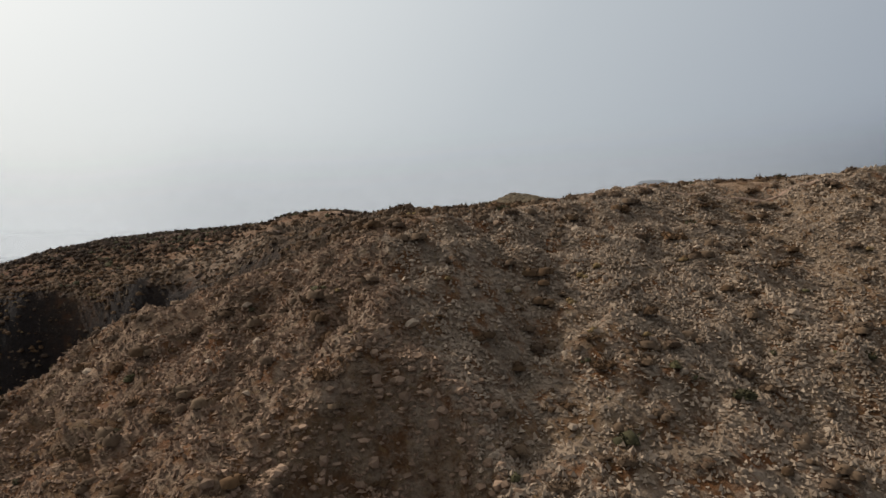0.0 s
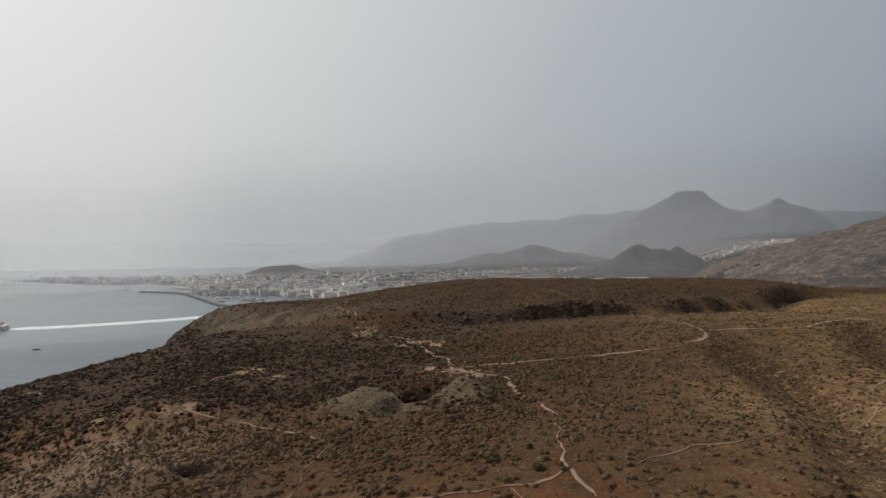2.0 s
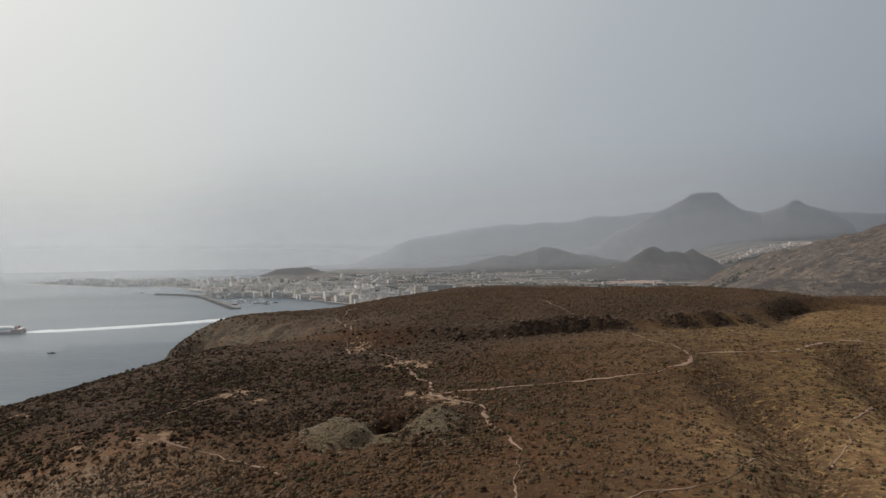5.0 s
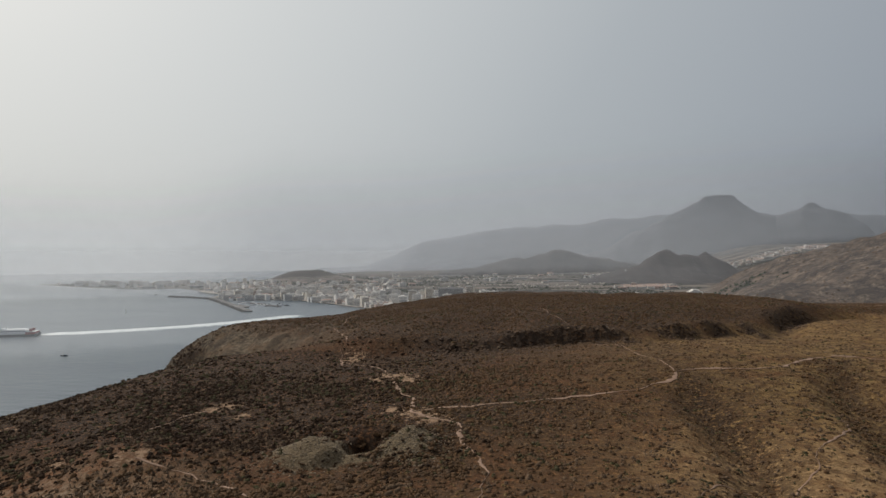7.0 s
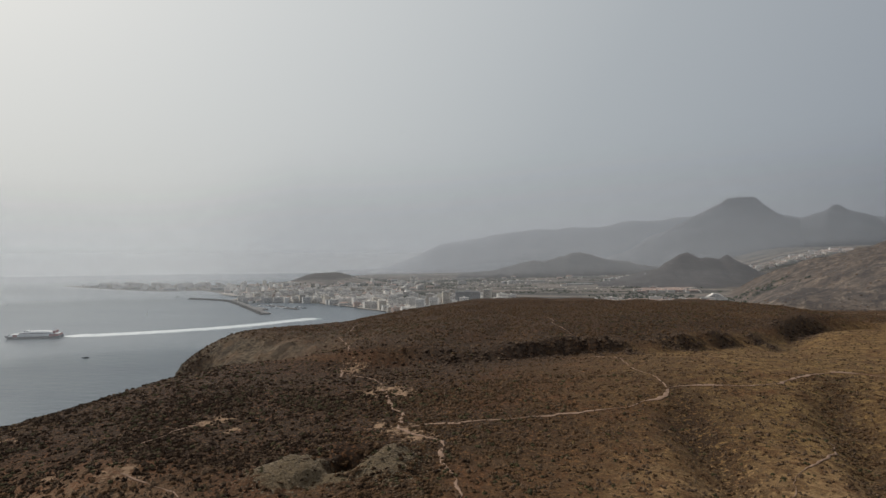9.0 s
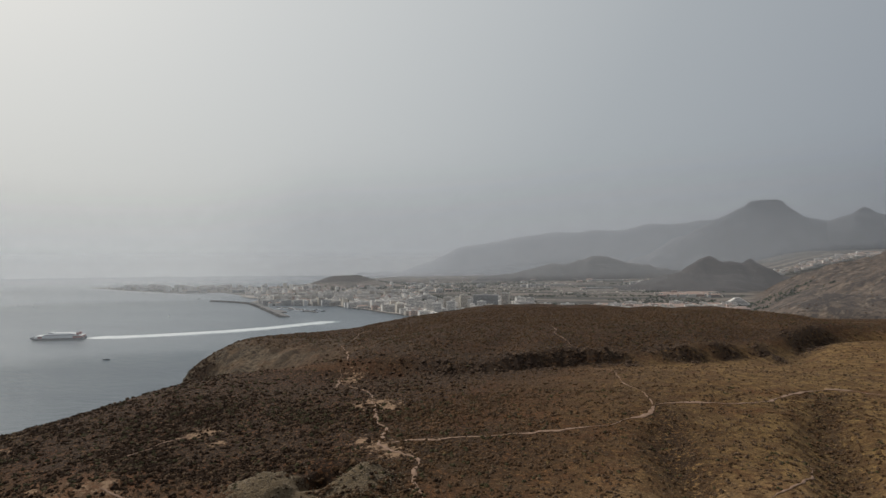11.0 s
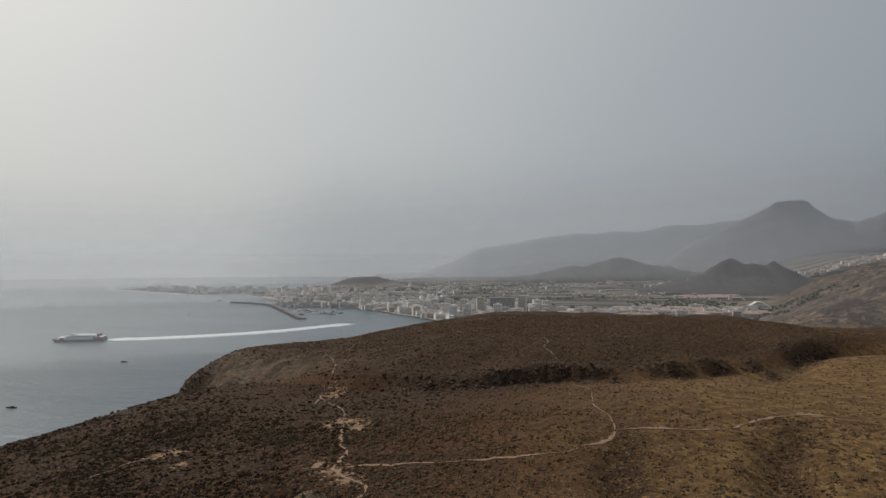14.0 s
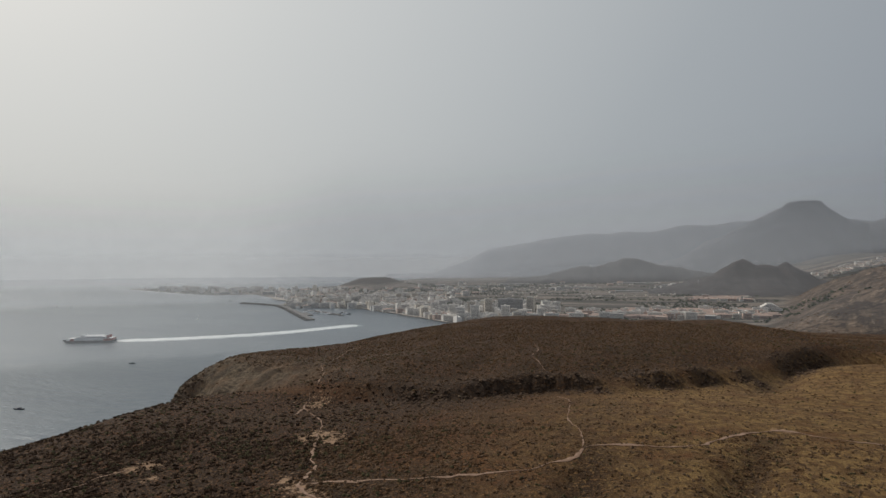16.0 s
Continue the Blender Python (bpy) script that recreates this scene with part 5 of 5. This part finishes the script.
ribbon("road", [(-500, 3020), (-150, 3100), (200, 3250), (560, 3300), (900, 3150)], 16, CONCRETE, "pale straight road across the plain", "road", lift=1.6, seed=71, step=20, ragged=0.1)
ribbon("road", [(-380, 2420), (-60, 2480), (260, 2440), (520, 2500)], 10, CONCRETE, "pale road behind the town", "road", lift=1.4, seed=72, step=20, ragged=0.1)
for k_, (w_, line_) in enumerate(((7, [(-620, 2560), (-300, 2610), (40, 2650), (330, 2700)]), (9, [(-200, 2800), (120, 2850), (420, 2830)]), (8, [(60, 2300), (260, 2330), (470, 2290)]), (10, [(-700, 3250), (-380, 3330), (-60, 3400)]))):
    ribbon("road", line_, w_, CONCRETE, "pale track across the dry plain", "road", lift=1.5, seed=90 + k_, step=20, ragged=0.5)
mast = new("radio_mast", Solid().box(-1.3, 1.3, -1.3, 1.3, -2, 46, (-0.5, 0.5, -0.5, 0.5)).mesh("radio_mast", WHITE))
part("mast_head", Solid().box(-1.6, 1.6, -1.6, 1.6, 43, 46.5).mesh("mast_head", GREY), mast)
tagged(mast, "thin white mast standing on the plain", "mast")
mast.location = (500, 2560, float(ground_z(500, 2560)))

# trees between the houses
tx, ty = rng.uniform(-1950, 700, 14000), rng.uniform(1500, 2700, 14000)
d_ = country(tx, ty)[1]
ok_ = (d_ > 15) & (fbm(tx, ty, 160, 3, 81) > -0.05) & (d_ < 900)
tx, ty = tx[ok_][:3400], ty[ok_][:3400]
scatter("town_trees", [tuft(5, 640 + k, 1.1, 0.6, lobes=2, k6=4) for k in range(5)], tx, ty, rng.uniform(3, 7, len(tx)), PALM, "dark green trees between the houses", "trees", seed=21)

# trees, hedges and small sheds strewn over the plain behind the town
tx, ty = rng.uniform(-900, 650, 9000), rng.uniform(2050, 3250, 9000)
ok_ = (fbm(0.35 * tx, ty, 70, 3, 82) > 0.16) & (country(tx, ty)[1] > 30)
tx, ty = tx[ok_][:1500], ty[ok_][:1500]
scatter("plain_trees", [tuft(5, 650 + k, 0.8, 0.6, lobes=2, k6=4) for k in range(4)], tx, ty, rng.uniform(3, 8, len(tx)), PALM, "dark trees and hedges in rows on the plain", "trees", seed=22)
tx, ty = rng.uniform(-850, 600, 4000), rng.uniform(2080, 3200, 4000)
ok_ = (fbm(tx, ty, 130, 3, 83) > 0.14) & (country(tx, ty)[1] > 40)
tx, ty = tx[ok_][:190], ty[ok_][:190]
shed_form = (np.array([(u, v, w) for w in (-0.3, 0.5) for u, v in ((-1, -0.6), (1, -0.6), (1, 0.6), (-1, 0.6))] + [(-1, 0, 0.75), (1, 0, 0.75)]),
             np.array([(0, 1, 5), (0, 5, 4), (1, 2, 6), (1, 6, 5), (2, 3, 7), (2, 7, 6), (3, 0, 4), (3, 4, 7), (4, 5, 9), (4, 9, 8), (6, 7, 8), (6, 8, 9), (5, 6, 9), (7, 4, 8)]))
scatter("farm_sheds", [shed_form], tx, ty, rng.uniform(2.5, 5.5, len(tx)), CREAM, "small cream sheds and houses strewn over the plain", "sheds", seed=29)

# beach and breakwaters
ribbon("beach", [(-232, 1468), (-290, 1538), (-412, 1662), (-552, 1794)], 13, SAND, "narrow pale sandy beach along the bay", "beach", lift=2.6, level=0.0, seed=73, step=8, ragged=0.3)
ribbon("beach", [(-840, 1860), (-866, 1985), (-960, 2095), (-1050, 2205)], 34, SAND, "pale sandy beach beside the harbour", "beach", lift=2.9, level=0.0, seed=74, step=8, ragged=0.3)
ribbon("surf", [(-2075, 2625), (-1880, 2515), (-1600, 2372), (-1450, 2318)], 16, FOAM, "white surf along the low spit", "surf", lift=0.3, level=0.0, seed=75, step=12, ragged=0.9)


def breakwater(points, width, top, label):
    c = smooth_line(points, 6)
    t = np.gradient(c, axis=0)
    t /= np.hypot(*t.T)[:, None]
    s = np.stack([-t[:, 1], t[:, 0]], 1)
    rings = []
    for p, q in zip(c, s):
        rings.append([(*(p + q * width * a), z) for a, z in ((-0.95, -5), (-0.5, top + 1.6), (-0.36, top + 1.6), (-0.34, top), (0.5, top), (0.56, -5))])
    ob = new("breakwater", Solid().loft(rings).mesh("breakwater", QUAY))
    n = len(c) * 14
    k = rng.integers(0, len(c), n)
    off = width * rng.uniform(-0.95, -0.5, n)
    x, y = c[k, 0] + s[k, 0] * off + rng.uniform(-3, 3, n), c[k, 1] + s[k, 1] * off + rng.uniform(-3, 3, n)
    z = (off / width + 0.95) / 0.45 * (top + 3) - 2
    vs, fs = [], []
    for a in range(n):
        v, f = stones[a % 5]
        vs.append(v * rng.uniform(1.2, 2.4) + (x[a], y[a], z[a]))
        fs.append(f + a * 12)
    tagged(part("armour_rocks", mesh_of("armour_rocks", np.vstack(vs), np.vstack(fs), [RUBBLE]), ob), "dark dumped armour rocks", kind="stuff")
    return tagged(ob, label, "breakwater")


breakwater([(-1010, 1918), (-930, 1890), (-845, 1842), (-760, 1735), (-660, 1590), (-563, 1450)], 17, 3.0, "harbour breakwater of dark rocks and weathered concrete")
quay = new("quay", Solid().box(-40, 40, -9, 9, -5, 2.4).mesh("quay", QUAY))
quay.matrix_basis = pose(-640, 1592, 0, 0, 0, -54)
tagged(quay, "weathered concrete quay inside the breakwater", "quay")
for x, y, w, t in ((-600, 1640, 120, -35), (-655, 1690, 110, -30), (-560, 1600, 60, -35)):
    q = new("jetty", Solid().box(-w / 2, w / 2, -4, 4, -4, 1.9).mesh("jetty", QUAY))
    q.matrix_basis = pose(x, y, 0, 0, 0, t)
    tagged(q, "weathered concrete jetty in the harbour", "jetty", "harbour jetties")
ribbon("jetty_spur", [(-395, 1625), (-330, 1570), (-285, 1552)], 7, QUAY, "low dark landing spur in the bay", "jetty", lift=1.2, level=0.0, seed=76, step=6, ragged=0.2)


def hull(l, w, h, mat, name="hull", flare=0.8):
    rings = []
    for u in np.linspace(0, 1, 9):
        k = min(1, 0.25 + 2.2 * (1 - u)) if u > 0.5 else 1
        k = max(0.04, k * (1 - max(0, u - 0.6) ** 2 * 5.2))
        x = -l / 2 + l * u
        rings.append([(x, -w / 2 * k * flare, -0.6), (x, w / 2 * k * flare, -0.6), (x + 0.06 * l * u ** 3, w / 2 * k, h * (1 + 0.25 * u ** 3)), (x + 0.06 * l * u ** 3, -w / 2 * k, h * (1 + 0.25 * u ** 3))])
    return Solid().loft(rings).mesh(name, mat)


def ferry():
    root = new("fast_ferry")
    l = 80
    for a in (-8.5, 8.5):
        ob = part("hull", hull(l, 7.5, 6.0, HULL_DARK), root, "dark slender catamaran hull")
        ob.location.y = a
    part("car_deck", Solid().box(-l * 0.47, l * 0.38, -12.6, 12.6, 5.4, 10.6).box(l * 0.38, l * 0.47, -12, 12, 5.8, 10.2, (l * 0.38, l * 0.44, -9, 9)).mesh("car_deck", HULL_WHITE), root)
    for a, b, nm in ((-0.475, -0.30, "stern_panel"), (0.30, 0.385, "bow_panel")):
        part(nm, Solid().box(l * a, l * b, -12.66, 12.66, 4.6, 10.2).mesh(nm, HULL_RED), root, "red painted side panel")
    part("passenger_deck", Solid().box(-l * 0.36, l * 0.30, -11.5, 11.5, 10.6, 14.2, (-l * 0.35, l * 0.24, -10.6, 10.6)).mesh("passenger_deck", HULL_WHITE), root)
    part("window_band", Solid().box(-l * 0.34, l * 0.27, -11.62, 11.62, 11.6, 13.0).mesh("window_band", GLASS), root, "dark strip of cabin windows")
    part("upper_deck", Solid().box(-l * 0.28, l * 0.16, -8.5, 8.5, 14.2, 16.2, (-l * 0.27, l * 0.10, -8, 8)).mesh("upper_deck", HULL_WHITE), root)
    br = part("bridge", Solid().box(l * 0.10, l * 0.22, -6, 6, 14.2, 17.6, (l * 0.11, l * 0.18, -5, 5)).mesh("bridge", HULL_WHITE), root)
    part("bridge_window", Solid().box(l * 0.12, l * 0.212, -6.05, 6.05, 15.4, 16.5).mesh("bridge_window", GLASS), br)
    for a in (-7, 7):
        part("funnel", Solid().box(-l * 0.40, -l * 0.33, a - 1.6, a + 1.6, 10.4, 17.0, (-l * 0.41, -l * 0.36, a - 1.3, a + 1.3)).mesh("funnel", HULL_RED), root)
    part("radar_mast", Solid().box(l * 0.09, l * 0.10, -0.4, 0.4, 16, 22).mesh("radar_mast", HULL_WHITE), root)
    for k in range(6):
        part("marking", Solid().box(-6 + 6 * k - 11, -2.5 + 6 * k - 11, -12.7, -12.61, 6.6, 9.0).mesh("marking", HULL_DARK), root, "plain dark bar of ship lettering")
    return tagged(root, "white and red catamaran car ferry under way on the bay", "ferry")


f_ = ferry()
f_.matrix_basis = pose(-786, 996, 0, 0, 0, 180 + math.degrees(math.atan2(30, 75))) @ Matrix.Diagonal((1, 1, 0.74, 1))
WAKE = [(-750, 1012), (-722, 1030), (-660, 1070), (-560, 1158), (-490, 1250), (-440, 1328), (-415, 1375)]
ribbon("wake", WAKE, 38, FOAM, "bright white foaming wake behind the ferry", "wake", lift=0.35, level=0.0, seed=77, step=4, ragged=0.45)
ribbon("wake_edge", [(a + 4, b + 5) for a, b in WAKE], 52, simple("thin_wake_foam", (0.30, 0.36, 0.38), (0.20, 0.26, 0.29), 0.04, 0.4), "thinning foam beside the wake", "wake", lift=0.2, level=0.0, seed=78, step=4, ragged=0.7)


def small_boat(name, x, y, l, turn, mat, label, sail=False):
    root = new(name)
    part("hull", hull(l, l * 0.28, l * 0.11, mat), root)
    part("cabin", Solid().box(-l * 0.25, l * 0.1, -l * 0.09, l * 0.09, l * 0.1, l * 0.2, (-l * 0.22, l * 0.04, -l * 0.08, l * 0.08)).mesh("cabin", mat), root)
    if sail:
        part("mast", Solid().box(-0.12, 0.12, -0.12, 0.12, l * 0.1, l * 1.35).mesh("mast", GREY), root)
        so = Solid()
        so.v, so.n = [(-0.2, 0.05, l * 0.22), (-l * 0.42, 0.5, l * 0.24), (-0.2, 0.05, l * 1.3), (0.2, -0.05, l * 0.2), (l * 0.45, -0.2, l * 0.15), (0.2, -0.05, l * 1.2),
                      (-0.2, 0.0, l * 0.22), (-l * 0.42, 0.42, l * 0.24), (-0.2, 0.0, l * 1.3), (0.2, -0.1, l * 0.2), (l * 0.45, -0.28, l * 0.15), (0.2, -0.1, l * 1.2)], 12
        so.f = [[0, 1, 2], [6, 8, 7], [3, 4, 5], [9, 11, 10]]
        part("sail", so.mesh("sail", SAIL), root, "white triangular sails")
    root.matrix_basis = pose(x, y, 0, 0, 0, turn)
    return tagged(root, label, "boat", "boats on the bay")


small_boat("motor_boat", -555, 811, 9, 200, HULL_DARK, "small dark motor boat on open water")
small_boat("motor_boat", -476, 545, 10, 190, HULL_DARK, "small dark motor boat near the headland")
small_boat("sailing_boat", -840, 1405, 12, 120, HULL_WHITE, "white sailing boat on the bay", True)
small_boat("motor_boat", -1420, 1640, 11, 100, HULL_WHITE, "small white motor boat far out on the sea")
small_boat("motor_boat", -1490, 1660, 11, 60, HULL_WHITE, "small white motor boat far out on the sea")
small_boat("motor_boat", -1110, 2000, 12, 30, HULL_DARK, "small dark boat anchored off the beach")
for k in range(26):
    a = town_rng.uniform(-1, 1)
    small_boat("moored_boat", -625 + 70 * a + town_rng.uniform(-25, 40), 1650 + 45 * -a + town_rng.uniform(-35, 35), town_rng.uniform(8, 16), town_rng.choice((50, 140, 230)), town_rng.choice((HULL_WHITE, HULL_WHITE, HULL_DARK)), "moored boat in the harbour")


# ---- single shrubs and boulders on the near slope ----
shrub_forms = [mesh_of("shrub", *tuft(230, 600 + k, blade=0.15, lobes=5), [GREEN if k == 5 else PALE_SCRUB if k < 3 else SCRUB]) for k in range(6)]
for k, me_ in enumerate(shrub_forms):
    give(me_, "tone", np.full(len(me_.vertices), k % 3 / 2))
stem_forms = []
for k in range(3):
    so, r_ = Solid(), np.random.default_rng(620 + k)
    for _ in range(9):
        a, l, t = r_.uniform(0, 6.28), r_.uniform(0.35, 0.75), r_.uniform(0.25, 0.9)
        dx, dy = math.cos(a) * l * t, math.sin(a) * l * t
        so.box(-0.03, 0.03, -0.03, 0.03, -0.1, l, (dx - 0.012, dx + 0.012, dy - 0.012, dy + 0.012))
    stem_forms.append(so.mesh("woody_base", SCRUB))


def shrub(x, y, size, form, label):
    ob = new("shrub", shrub_forms[form])
    ob.location, ob.scale = (x, y, float(ground_z(x, y)) - 0.05 * size), (size, size, size * random.uniform(0.75, 1.05))
    ob.rotation_euler = (0, 0, random.uniform(0, 6.28))
    part("woody_base", stem_forms[form % 3], ob, "thin grey-brown woody twigs")
    return tagged(ob, label, "shrub", "shrubs on the slope")


BIG = [(16, 44.4, 0.95), (13.6, 43.6, 0.75), (32.3, 47.5, 0.9), (34.6, 53.8, 1.0), (34.4, 41, 0.95), (36, 40.6, 0.75), (2.4, 43, 0.8), (35, 45.7, 0.7), (45, 48.4, 0.9),
       (30.6, 73.6, 1.2), (42.4, 52.4, 1.5), (44.4, 53.4, 1.7), (41.0, 51.4, 1.1), (45.6, 52.0, 1.5), (43.6, 54.6, 1.5), (46.4, 54.0, 1.3), (44.0, 51.2, 1.3), (38.2, 54.8, 1.2), (37.0, 56.0, 1.0), (-3.8, 69.8, 1.7), (-2.0, 71, 1.2), (17.6, 111.5, 1.2), (21, 112.5, 1.3), (19, 109.5, 1.2), (-2.9, 40.4, 0.7)]
for x_, y_, s_ in BIG:
    shrub(x_, y_, s_, random.randrange(5), "large dark dry shrub on stony ground")
for x_, y_, s_ in ((31.6, 71.5, 1.15), (36.2, 68.2, 1.05), (29.4, 74, 0.8)):
    shrub(x_, y_, s_, 5, "rounded grey-green shrub on red earth")
x_, y_ = throw(1500, -24, 66, 18, 66, lambda x, y: 0.18 + 0 * x, 1.0)
for a, b in list(zip(x_, y_))[:230]:
    g_ = random.random() < 0.12
    shrub(float(a), float(b), random.uniform(0.32, 0.80), 5 if g_ else random.randrange(5), "small grey-green shrub on scree" if g_ else "small twiggy brown shrub on scree")

boulder_meshes = []
for k in range(6):
    v, f = stone_form(700 + k)
    boulder_meshes.append(mesh_of("stone", v, f, [CLOD if k == 0 else SCREE]))
x_, y_ = throw(2600, -24, 66, 17, 58, slope_keep, 0.4)
for a, b in list(zip(x_, y_))[:290]:
    s_ = 0.17 + 0.27 * random.random() ** 2.5
    ob = new("stone", random.choice(boulder_meshes))
    ob.parent = ground
    ob.location, ob.rotation_euler, ob.scale = (a, b, float(ground_z(a, b)) + 0.05 * s_), (random.uniform(-0.4, 0.4), random.uniform(-0.4, 0.4), random.uniform(0, 6.28)), (s_, s_, s_)
